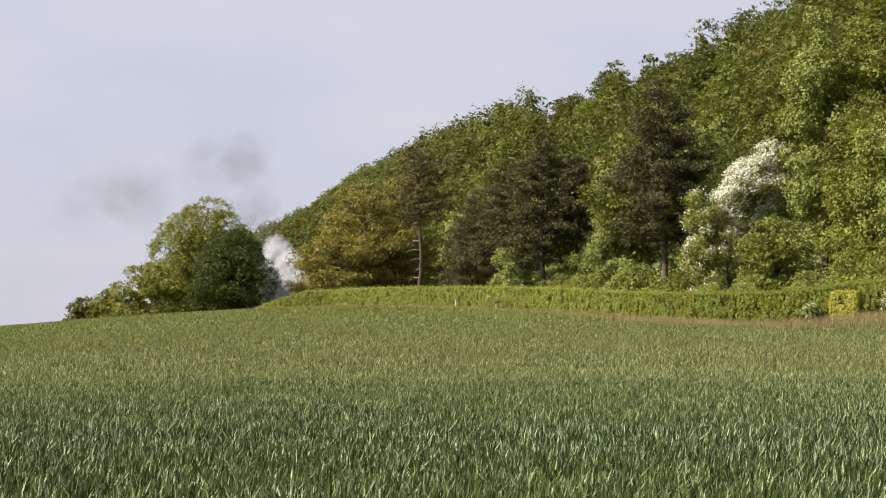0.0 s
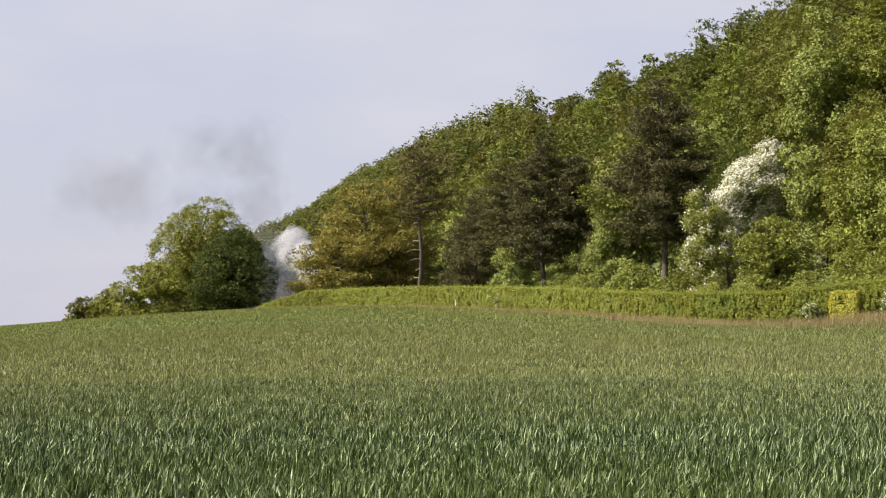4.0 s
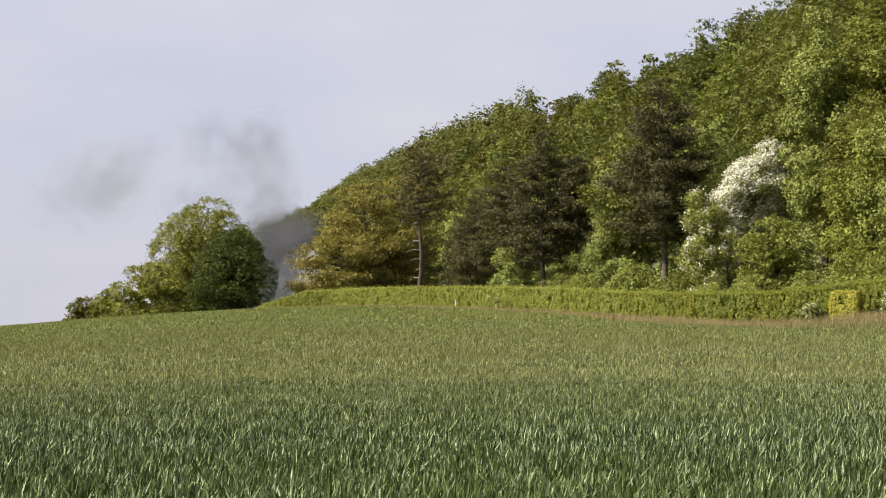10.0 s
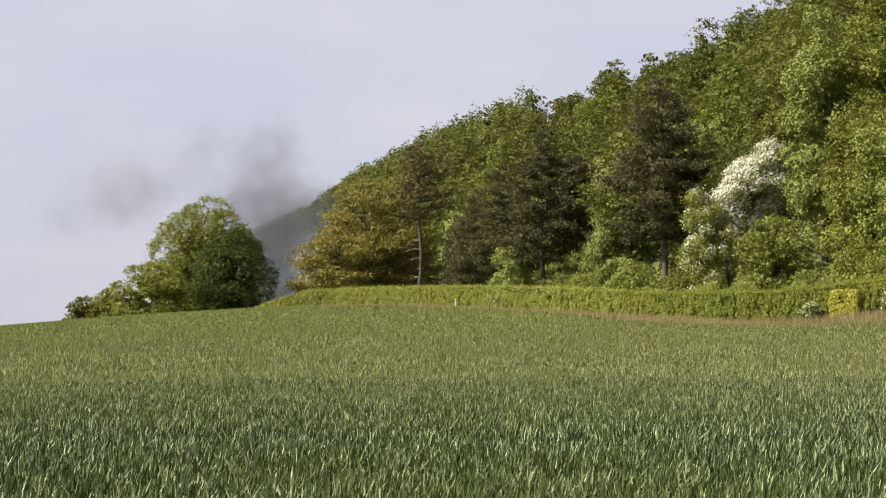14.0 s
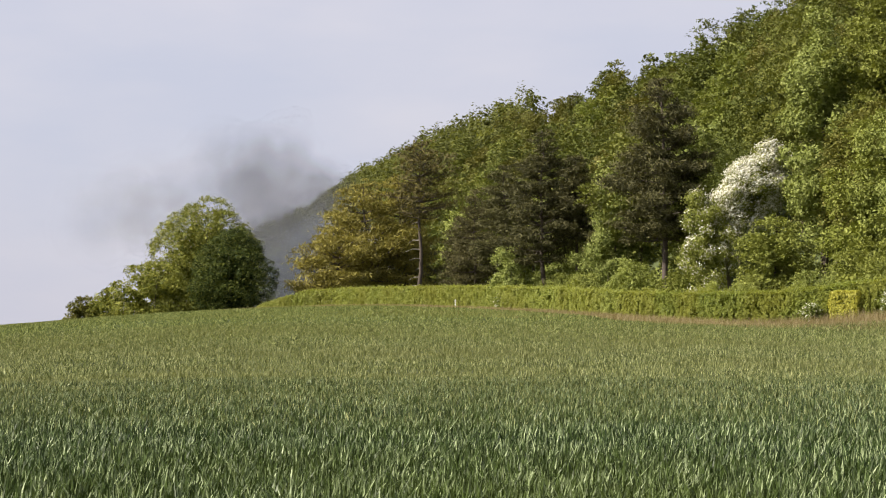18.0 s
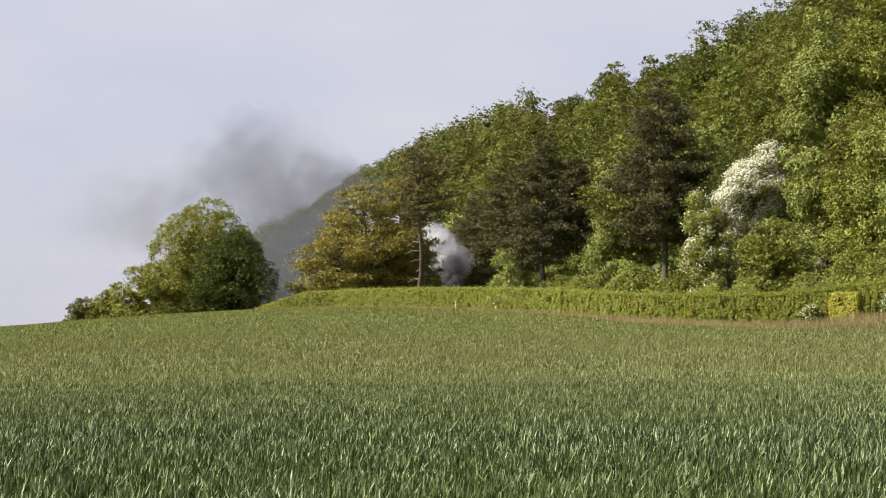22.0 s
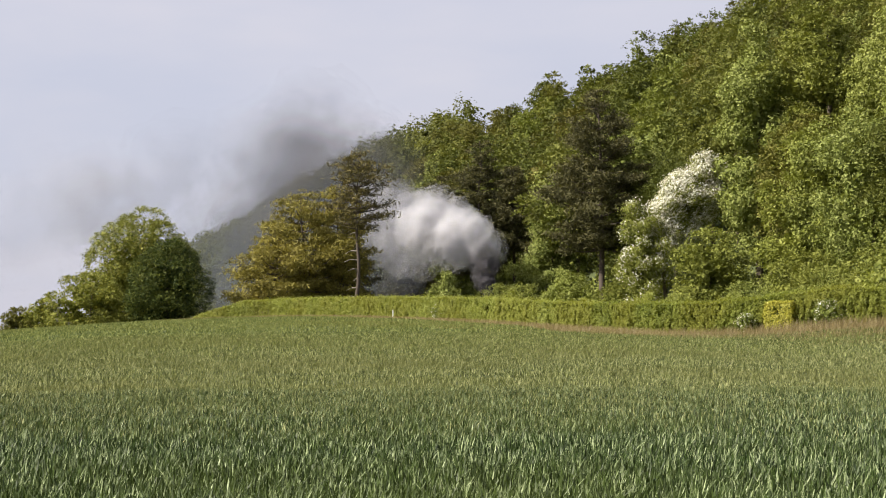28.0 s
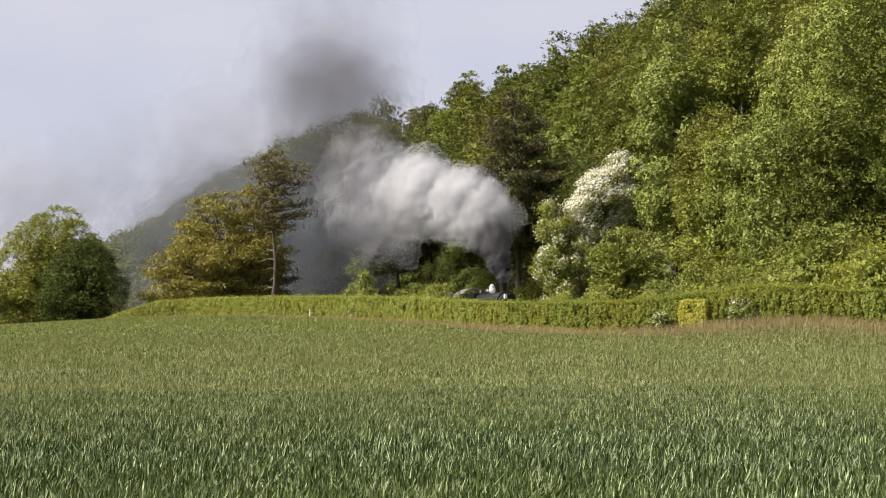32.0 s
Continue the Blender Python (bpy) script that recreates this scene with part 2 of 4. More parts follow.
def box(bm, x0, x1, y0, y1, z0, z1):
    vs = [bm.verts.new(p) for p in ((x0, y0, z0), (x1, y0, z0), (x1, y1, z0), (x0, y1, z0), (x0, y0, z1), (x1, y0, z1), (x1, y1, z1), (x0, y1, z1))]
    for f in ((0, 3, 2, 1), (4, 5, 6, 7), (0, 1, 5, 4), (1, 2, 6, 5), (2, 3, 7, 6), (3, 0, 4, 7)):
        bm.faces.new([vs[i] for i in f])


def cyl(bm, a, b, r0, r1=None, sides=24):
    """A closed round bar from a to b."""
    a, b = Vector(a), Vector(b)
    d = b - a
    m = Matrix.Translation((a + b) / 2) @ d.to_track_quat("Z", "Y").to_matrix().to_4x4()
    bmesh.ops.create_cone(bm, cap_ends=True, segments=sides, radius1=r0, radius2=r1 if r1 is not None else r0, depth=d.length, matrix=m)


def tube(path, radii, sides=7):
    """A tapered bent tube along path."""
    P = np.asarray(path, float)
    n = len(P)
    V = []
    for i in range(n):
        d = P[min(i + 1, n - 1)] - P[max(i - 1, 0)]
        d = d / np.linalg.norm(d)
        a = np.cross(d, (0.31, 0.87, 0.2))
        a /= np.linalg.norm(a)
        b = np.cross(d, a)
        for k in range(sides):
            w = 2 * math.pi * k / sides
            V.append(P[i] + radii[i] * (math.cos(w) * a + math.sin(w) * b))
    Fq = [(i * sides + k, i * sides + (k + 1) % sides, (i + 1) * sides + (k + 1) % sides, (i + 1) * sides + k)
          for i in range(n - 1) for k in range(sides)]
    return np.array(V), np.array(Fq)


def joined(pieces):
    Vs, Fs, o = [], [], 0
    for V, Fq in pieces:
        Vs.append(V)
        Fs.append(np.asarray(Fq) + o)
        o += len(V)
    return np.concatenate(Vs), np.concatenate(Fs)


# ---- lie of the land ----
# the railway runs along (0.204, -0.979) through (16.7, 135); across() is the distance beyond it, up the hill
RAIL_Z = 3.9


def across(x, y):
    return 0.979 * (x - 16.7) + 0.204 * (y - 135)


def along(x, y):
    return -0.204 * (x - 16.7) + 0.979 * (y - 135)


def step(a, b, v):
    t = np.clip((v - a) / (b - a), 0, 1)
    return t * t * (3 - 2 * t)


def ground_z(x, y):
    x, y = np.asarray(x, float), np.asarray(y, float)
    near = 0.016 * (np.clip(y, -60, 36) - 10) + 0.01
    field = near - 0.02 * step(34, 46, y) + 0.051 * np.clip(y - 42, 0, 188) - 0.0003 * np.clip(y - 100, 0, 130) ** 2 \
        - 0.0014 * np.where(x < 0, np.clip(x, -120, 0) ** 2, 0.12 * np.clip(x, 0, 60) ** 2) - 0.03 * np.maximum(y - 230, 0) * (y < 400) - 5.1 * (y >= 400)
    field = np.maximum(field, -6)
    p, q = across(x, y), along(x, y)
    rail = step(-13, -4, p) * step(-75, -50, q)
    z = field * (1 - rail) + (RAIL_Z - 0.35) * rail
    slope = 0.69 + 0.04 * step(200, 320, q) + 0.09 * step(320, 470, q)
    hill = slope * (np.clip(p, 6, 78) - 6) + 3.0 * step(78, 120, p)
    hill = hill + (5.2 * step(290, 345, q) + 4.5 * step(500, 680, q)) * step(25, 74, p)
    z = z + hill * step(-140, -60, q) * (1 - step(790, 980, q))
    far = 23 * np.exp(-((x + 85) / 41) ** 2 - ((y - 640) / 120) ** 2) * step(400, 520, y)
    return z + far


def ground():
    xs = np.unique(np.concatenate([np.linspace(-5000, -400, 12), np.linspace(-400, -60, 24), np.linspace(-60, 90, 61), np.linspace(90, 400, 24), np.linspace(400, 5000, 12)]))
    ys = np.unique(np.concatenate([np.linspace(-4000, -60, 14), np.linspace(-60, 260, 121), np.linspace(260, 800, 60), np.linspace(800, 4900, 14)]))
    X, Y = np.meshgrid(xs, ys)
    V = np.stack([X, Y, ground_z(X, Y)], -1).reshape(-1, 3)
    nx, ny = len(xs), len(ys)
    i = (np.arange(ny - 1)[:, None] * nx + np.arange(nx - 1)).ravel()
    ob = new("ground", np_mesh("ground", V, np.stack([i, i + 1, i + nx + 1, i + nx], 1), mat=M_GROUND, smooth=True))
    tagged(ob, "earth and grass under field, railway and wooded hill", "ground", kind="structure")


ground()

# hedge line, from the near end by the railway to the far crest
HEDGE = ((33, 69), (27, 74.5), (20.5, 80), (15.2, 86), (11.5, 95), (7.8, 105), (3.4, 114), (-1.5, 124), (-8.6, 137), (-13.2, 141), (-17.2, 146), (-21.5, 156), (-26, 172), (-31, 200))


def hedge_points(spacing):
    P = np.array(HEDGE, float)
    d = np.concatenate([[0], np.cumsum(np.linalg.norm(np.diff(P, axis=0), axis=1))])
    s = np.arange(0, d[-1], spacing)
    return np.stack([np.interp(s, d, P[:, 0]), np.interp(s, d, P[:, 1])], 1)


def field_side(x, y):
    """Distance in front of the hedge (positive on the field)."""
    P = np.array(HEDGE, float)
    hx = np.interp(y, P[:, 1], P[:, 0], left=40, right=-31)
    return (hx - x) * 0.85


# ---- wheat ----
def wheat(name, seed, near, far, per_m2, foot, tall, wide, spread, segs, mat, label):
    """Leaf blades standing in the crop: foot is the height at which the drawn part of a blade begins."""
    rng = np.random.default_rng(seed)
    area = 0.345 * (far * far - near * near)
    n = int(area * per_m2)
    y = np.sqrt(rng.uniform(near ** 2, far ** 2, n)) + rng.normal(0, 0.05, n) * near
    x = y * rng.uniform(-0.295, 0.395, n)
    keep = (field_side(x, y) > 2.6 + 2.6 * (1 - step(84, 98, y))) & (y > 9)
    # the crops of two densities run into one another
    keep &= rng.uniform(size=n) < np.clip((far - y) / (0.30 * far), 0, 1) if segs == 2 else rng.uniform(size=n) < np.clip((y - near) / (0.5 * near), 0.0, 1)
    x, y = x[keep], y[keep]
    n = len(x)
    drift = np.sin(x * 0.9 + 1.3 * np.sin(y * 0.31)) * 0.5 + np.sin(y * 1.7 + x * 0.4) * 0.5
    z = ground_z(x, y) + foot + 0.03 * drift
    top = tall * rng.uniform(0.75, 1.15, n) * (1 + 0.06 * drift)
    w = wide * rng.uniform(0.7, 1.3, n)
    turn = rng.uniform(0, 2 * math.pi, n)
    lean = rng.gamma(2.0, spread / 2, n) + 0.02
    lx, ly = np.cos(turn) * lean + 0.02, np.sin(turn) * lean
    face = turn + rng.normal(0, 0.8, n) + math.pi / 2
    fx, fy = np.cos(face) * w / 2, np.sin(face) * w / 2
    B = np.stack([x, y, z], 1)
    side = np.stack([fx, fy, np.zeros(n)], 1)
    up = np.stack([lx * top * 0.4, ly * top * 0.4, top * 0.55], 1)
    droop = rng.uniform(0.75, 1.0, n) - 0.3 * (rng.uniform(size=n) < 0.06)
    tip = np.stack([lx * top * 1.7, ly * top * 1.7, top * droop], 1)
    if segs == 2:
        V = np.stack([B - side * 0.7, B + side * 0.7, B + up + side, B + up - side, B + tip], 1).reshape(-1, 3)
        i = np.arange(n) * 5
        me = np_mesh(name, V, np.stack([i, i + 1, i + 2, i + 3], 1), np.stack([i + 3, i + 2, i + 4], 1), mat=mat)
    else:
        V = np.stack([B - side, B + side, B + tip], 1).reshape(-1, 3)
        me = np_mesh(name, V, np.arange(3 * n).reshape(n, 3), mat=mat)
    tagged(new(name, me), label, "wheat", kind="stuff")


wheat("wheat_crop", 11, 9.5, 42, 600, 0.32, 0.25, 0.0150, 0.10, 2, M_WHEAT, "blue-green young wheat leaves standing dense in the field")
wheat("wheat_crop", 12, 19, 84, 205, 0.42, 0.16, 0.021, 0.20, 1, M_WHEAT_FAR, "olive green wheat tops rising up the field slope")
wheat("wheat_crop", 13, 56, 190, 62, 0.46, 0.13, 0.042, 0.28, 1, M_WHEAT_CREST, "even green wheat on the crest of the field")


# ---- trees ----
def crown_mesh(name, seed, h, r, low, n, leaf, mat, lobes=60, lobe=0.27, reach=(0.66, 0.92), spray=0.85, pitch=0.15, droop=0.25, shape=0.6, lean=(0.0, 0.0), clump=0.0, core=6, twigs=0.03, per=10, slim=0.6):
    """A crown of flat leaf sprays on uneven lobes; low: height at which it begins; clump: how far the sprays round into balls."""
    rng = np.random.default_rng(seed)
    mid, half = (h + low) / 2, (h - low) / 2
    g = np.arange(lobes) + 0.5
    dz = 1 - 2 * g / lobes
    dl = unit(np.stack([np.sqrt(1 - dz * dz) * np.cos(g * 2.39996), np.sqrt(1 - dz * dz) * np.sin(g * 2.39996), dz], 1) + rng.normal(0, 0.15, (lobes, 3)))
    taper = 1 - 0.45 * shape * np.clip(dl[:, 2], 0, 1) - 0.15 * np.clip(-dl[:, 2], 0, 1)
    LC = dl * rng.uniform(reach[0], reach[1], (lobes, 1)) * np.stack([r * taper, r * taper, np.full(lobes, half)], 1)
    LR = lobe * min(r, half) * rng.uniform(0.75, 1.3, lobes)
    ns = n // per
    which = rng.choice(lobes, ns, p=LR ** 2 / (LR ** 2).sum())
    sd = unit(rng.normal(size=(ns, 3)) + 0.85 * dl[which] + (0, 0, 0.35))
    twig = (rng.uniform(size=ns) < twigs) & (sd[:, 2] > 0.2)
    P = LC[which] + sd * (1, 1, 0.8) * (LR[which] * (1.05 - 0.35 * rng.uniform(size=ns) ** 2 + 0.5 * twig * rng.uniform(size=ns)))[:, None]
    d = unit(0.75 * sd + 0.45 * dl[which])
    axis = unit(d * (0.95, 0.95, 0.25) + np.array([0, 0, pitch]) + rng.normal(size=(ns, 3)) * 0.35 + twig[:, None] * np.array([0, 0, 1.3]))
    up = unit(d * 0.75 + np.array([0, 0, 0.6]) + rng.normal(size=(ns, 3)) * 0.2)
    side = unit(np.cross(axis, up))
    up = np.cross(side, axis)
    L = (spray * rng.uniform(0.6, 1.3, ns))[:, None, None]
    s = rng.uniform(-0.35, 1.0, (ns, per, 1))
    w = rng.normal(0, 0.32, (ns, per, 1)) * (1.15 - 0.7 * s)
    ball = rng.normal(size=(ns, per, 3))
    off = axis[:, None] * s + side[:, None] * w + up[:, None] * rng.normal(0, 0.07, (ns, per, 1))
    off = L * ((1 - clump) * off + clump * 0.40 * ball)
    off[:, :, 2] -= (droop * L * np.maximum(s, 0) ** 2)[:, :, 0]
    C = (P[:, None] + off).reshape(-1, 3)
    C[:, 2] = np.maximum(C[:, 2] + mid, 0.15)
    N = ((1 - clump) * up[:, None] + clump * (0.6 * ball + 0.6 * d[:, None]) + rng.normal(size=(ns, per, 3)) * 0.30).reshape(-1, 3)
    V, Fq = leaves(rng, C, N, leaf, slim)
    # inner leafage, coarse and shaded
    wi = rng.integers(0, lobes, n // core)
    Ci = LC[wi] * rng.uniform(0.35, 0.88, (len(wi), 1)) + unit(rng.normal(size=(len(wi), 3))) * (LR[wi] * 0.35)[:, None]
    Ci[:, 2] = np.maximum(Ci[:, 2] + mid, 0.2)
    Vi, Fi = leaves(rng, Ci, rng.normal(size=(len(wi), 3)), leaf * 2.0, 0.8)
    V, Fq = joined([(V, Fq), (Vi, Fi)])
    V[:, :2] += np.outer(V[:, 2] / h - 0.5, lean)
    return np_mesh(name, V, Fq, mat=mat)


def trunk_mesh(name, seed, h, r0, bend=0.3, limbs=5, low=0.35, spread=0.5, mat=None):
    rng = np.random.default_rng(seed)
    zz = np.linspace(-0.4, h, 8)
    off = np.cumsum(rng.normal(0, bend / 4, (8, 2)), 0)
    off[0] = 0
    P = np.concatenate([off, zz[:, None]], 1)
    rad = r0 * (1 - 0.8 * np.linspace(0, 1, 8)) + np.array([r0 * 0.35] + [0] * 7)
    out = [tube(P, rad)]
    for i in range(limbs):
        f = low + (0.95 - low) * (i + rng.uniform(0.1, 0.9)) / limbs
        k = f * 7
        b = P[int(k)] + (P[min(int(k) + 1, 7)] - P[int(k)]) * (k - int(k))
        w = rng.uniform(0, 2 * math.pi)
        L = spread * h * rng.uniform(0.5, 1.0) * (1.1 - 0.6 * f)
        e = np.array([math.cos(w), math.sin(w), rng.uniform(0.3, 0.9)])
        out.append(tube([b, b + e * L * 0.5 + (0, 0, -0.03 * L), b + e * L + (0, 0, 0.08 * L)], [r0 * 0.32 * (1.1 - f), r0 * 0.2 * (1.1 - f), 0.02], 5))
    V, Fq = joined(out)
    return np_mesh(name, V, Fq, mat=mat or M_BARK, smooth=True)


def broadleaf(name, seed, h, r, low, n, leaf, mat, bark=None, **kw):
    """A tree at the origin: an Empty with trunk and crown."""
    e = base_empty(name, 0, 0, 0)
    part("trunk", trunk_mesh("trunk", seed + 500, h * 0.72, 0.015 * h, 0.4, 6, spread=0.3, mat=bark), None, e)
    part("crown", crown_mesh("crown", seed, h, r, low, n, leaf, mat, **kw), None, e)
    return e


def plant(ob, x, y, turn=0.0, size=1.0, sink=0.0):
    m = pose(x, y, float(ground_z(x, y)) - sink, 0, 0, turn)
    ob.matrix_basis = m @ Matrix.Diagonal((size, size, size, 1))
    return ob


def copy_at(ob, x, y, turn, size):
    c = copy_thing(ob, Matrix())
    return plant(c, x, y, turn, size)


def hill_wood():
    rng = np.random.default_rng(5)
    fine, near, far = [], [], []
    for i, (mat, h, r, low, words) in enumerate((
            (M_BEECH, 17, 4.6, 2.0, "tall broadleaf tree in fresh mid-green leaf on the hillside"),
            (M_BEECH, 19, 5.0, 2.5, "tall spreading beech tree in spring leaf in the hanging wood"),
            (M_OAK, 16, 4.8, 2.0, "olive and bronze young-leaved tree on the wooded slope"),
            (M_LIME, 17, 4.4, 1.5, "pale green broadleaf tree on the wooded slope"),
            (M_BEECH, 15, 5.0, 1.5, "rounded green tree among the wood on the hill"),
            (M_DEEP, 17, 4.5, 2.0, "deep green broadleaf tree on the wooded slope"))):
        for kinds, n, leaf in ((fine, 15000, 0.20), (near, 8000, 0.28), (far, 4200, 0.42)):
            t = broadleaf("woodland_tree", 40 + i, h, r, low, n, leaf, mat, lobes=60, lobe=0.29, reach=(0.60, 0.94), spray=0.6 + 1.2 * leaf, shape=0.9, clump=(0.0, 0.0, 0.1, 0.55, 0.15, 0.3)[i], droop=(0.2, 0.35, 0.45, 0.2, 0.2, 0.2)[i])
            tagged(t, words, "tree", group="hanging wood")
            kinds.append(t)
    used = set()
    q = -75.0
    while q < 330:
        gap = 7.2 + 0.018 * max(q, 0)
        p = (13.0 if q > 25 else 9.5) + rng.uniform(0, 3)
        row = 0
        while p < 84:
            pp, qq = p + rng.uniform(-2.2, 2.2), q + rng.uniform(-2.5, 2.5) + (row % 2) * gap / 2
            x = 16.7 + 0.979 * pp - 0.204 * qq
            y = 135 + 0.204 * pp + 0.979 * qq
            a = x / y
            if -0.20 < a < 0.42 and y > 60 and (float(ground_z(x, y)) + 2 - 1.6) / y < 0.23:
                k = int(rng.choice(6, p=(0.20, 0.14, 0.26, 0.02, 0.10, 0.28) if p > 30 else (0.24, 0.20, 0.09, 0.22, 0.15, 0.10)))
                s = rng.uniform(0.82, 1.12) * (0.75 if p < 13 else 1 - 0.19 * float(step(42, 60, p)) * (q < 250))
                turn = rng.uniform(0, 360)
                kinds, key = (fine, k) if y < 150 else (near, k + 6) if y < 225 else (far, k + 12)
                if key not in used:
                    used.add(key)
                    plant(kinds[k], x, y, turn, s)
                else:
                    copy_at(kinds[k], x, y, turn, s)
            p += gap * 1.12
            row += 1
        q += gap


hill_wood()


def bushes():
    rows = (
        (-23.0, 158, 11.9, 5.7, -2.5, 62000, 0.135, M_BUSH, "large rounded green field-edge tree with sunlit crown", "tree"),
        (-19.0, 148, 8.2, 3.85, -1.5, 40000, 0.115, M_DARKBUSH, "dark green rounded tree at the field edge", "tree"),
        (-26.4, 150, 5.8, 4.3, -1.5, 20000, 0.135, M_BUSH, "low spreading green bush beside the field", "bush"),
        (-30.6, 151, 3.6, 2.0, -1.0, 6000, 0.15, M_BUSH, "small green bush at the field edge", "bush"),
        (-33.2, 152, 3.1, 1.7, -1.0, 5000, 0.15, M_OAK, "small pale bush at the end of the clump", "bush"))
    for i, (x, y, h, r, low, n, leaf, mat, words, cat) in enumerate(rows):
        t = broadleaf("field_tree" if cat == "tree" else "bush", 70 + i, h, r, low, n, leaf, mat, lobes=120 if cat == "tree" else 60, lobe=0.20, reach=(0.78, 0.88), spray=0.55 if cat == "tree" else 0.45, shape=(0.35, 0.8, 0.3, 0.3, 0.3)[i], core=5,
                      clump=0.25, twigs=0.02 if i == 0 else 0.0)
        plant(t, x, y, 0, 1, 0.2)
        tagged(t, words, cat, group="clump at the field edge")


bushes()


def pine_tree(name, seed, h, r, bare, n, mat, bark, whorls=15, flat=0.42, lean=0.0, stem=0.015, blunt=1.6):
    """Pine: trunk, limbs in tiers, needle plates on the outer half of each limb."""
    rng = np.random.default_rng(seed)
    e = base_empty(name, 0, 0, 0)
    zz = np.linspace(-0.4, h, 9)
    off = np.cumsum(rng.normal(0, 0.16, (9, 2)), 0) + np.outer(np.linspace(0, 1, 9) ** 1.3, (lean, 0))
    off -= off[0]
    P = np.concatenate([off, zz[:, None]], 1)
    part("trunk", np_mesh("trunk", *tube(P, stem * h * (1 - 0.85 * np.linspace(0, 1, 9)), 8), mat=bark, smooth=True), None, e)
    SC, SR = [], []
    if mat is M_THINPINE:
        for k in range(9):
            z = h * (0.10 + (bare - 0.06) * k / 9)
            c = np.array([np.interp(z, zz, P[:, 0]), np.interp(z, zz, P[:, 1]), z])
            w, L = rng.uniform(2.2, 4.4), rng.uniform(0.8, 2.2)
            tip = c + L * np.array([math.cos(w), math.sin(w), rng.uniform(-0.3, 0.25)])
            part("dead_limb", np_mesh("dead_limb", *tube([c, (c + tip) / 2 + (0, 0, 0.12 * L), tip], [0.05, 0.035, 0.012], 5), mat=M_DEAD, smooth=True), None, e, "bare grey dead limb")
    for i in range(whorls):
        f = bare + (1 - bare) * (i + 0.3) / whorls
        z = f * h
        c = np.array([np.interp(z, zz, P[:, 0]), np.interp(z, zz, P[:, 1]), z])
        u = (f - bare) / (1 - bare)
        reach = r * (1.0 - u ** blunt) ** 0.8 * (0.65 + 0.35 * min(1, u * 5)) + 0.35
        limbs = []
        w0 = rng.uniform(0, 6.28)
        m = 5 if u < 0.8 else 3
        for j in range(m):
            w = w0 + j * 6.283 / m + rng.normal(0, 0.25)
            L = reach * rng.uniform(0.6, 1.15)
            rise = rng.uniform(-0.05, 0.35) + 0.3 * u
            tip = c + L * np.array([math.cos(w), math.sin(w), rise])
            midp = (c + tip) / 2 - (0, 0, 0.06 * L)
            limbs.append(tube([c, midp, tip], [0.045 + 0.025 * L * (1 - u), 0.03 + 0.012 * L * (1 - u), 0.015], 5))
            for s in np.linspace(0.45, 1.0, 4):
                SC.append(c + (tip - c) * s + rng.normal(0, 0.16, 3))
                SR.append(0.25 + 0.26 * L * (1.15 - abs(s - 0.75)) * 0.8)
        part("limb", np_mesh("limb", *joined(limbs), mat=bark, smooth=True), None, e)
    SC, SR = np.array(SC), np.array(SR)
    which = rng.choice(len(SC), n, p=SR ** 2 / (SR ** 2).sum())
    a = rng.normal(size=(n, 3)) * 0.55 * SR[which][:, None]
    a[:, 2] *= flat
    C = SC[which] + a + (0, 0, 0.08)
    N = rng.normal(size=(n, 3)) * 0.8 + (0, 0, 0.6)
    V, Fq = leaves(rng, C, N, 0.42, 0.22)
    part("crown", np_mesh("crown", V, Fq, mat=mat), None, e)
    return e


def pines():
    rows = (
        # x, y, height, reach, bare share, leaves, yellow, words
        (-11.0, 165, 8.8, 4.2, 0.05, 15000, 1, "low wide-spreading yellow-green pine beside the hedge"),
        (-8.3, 171, 13.8, 5.4, 0.05, 24000, 1, "broad yellow-brown pine with layered branches behind the hedge"),
        (-4.6, 175, 14.6, 3.8, 0.08, 15000, 1, "tall yellow-brown pine behind the hedge"),
        (-2.7, 166, 17.4, 3.2, 0.54, 5200, 2, "tall pine with a long bare reddish trunk"),
        (-4.0, 181, 12.5, 3.0, 0.08, 11000, 0, "dark pine standing close behind the bare-trunked one"),
        (1.8, 243, 17.0, 3.4, 0.16, 11000, 0, "dark bushy pine beyond the railway"),
        (4.3, 236, 19.5, 4.2, 0.28, 15000, 0, "dark pine standing behind the railway"),
        (8.4, 214, 21.0, 4.2, 0.32, 22000, 0, "dark brown-green pine standing behind the railway"),
        (11.2, 188, 23.5, 4.7, 0.34, 24000, 0, "tall dark pine with a dense pointed crown"),
        (15.3, 188, 18.0, 3.6, 0.46, 15000, 0, "dark pine with reddish dying lower branches"),
        (18.0, 178, 13.0, 2.4, 0.5, 3500, 0, "slender dark pine at the wood edge"),
        (20.2, 149, 22.8, 5.1, 0.34, 27000, 0, "large dark pine with tiered branches before the wood"))
    for i, (x, y, h, r, bare, n, yel, words) in enumerate(rows):
        t = pine_tree("pine_tree", 100 + i, h, r, bare, n, (M_PINE, M_LARCH, M_THINPINE)[yel], M_PINEBARK, blunt=(1.5, 2.5, 2.6)[yel], flat=(0.34, 0.30, 0.25)[yel], lean=1.2 if yel == 2 else 0.0)
        plant(t, x, y, 0, 1, 0.1)
        tagged(t, words, "tree", group="pines by the railway")


pines()


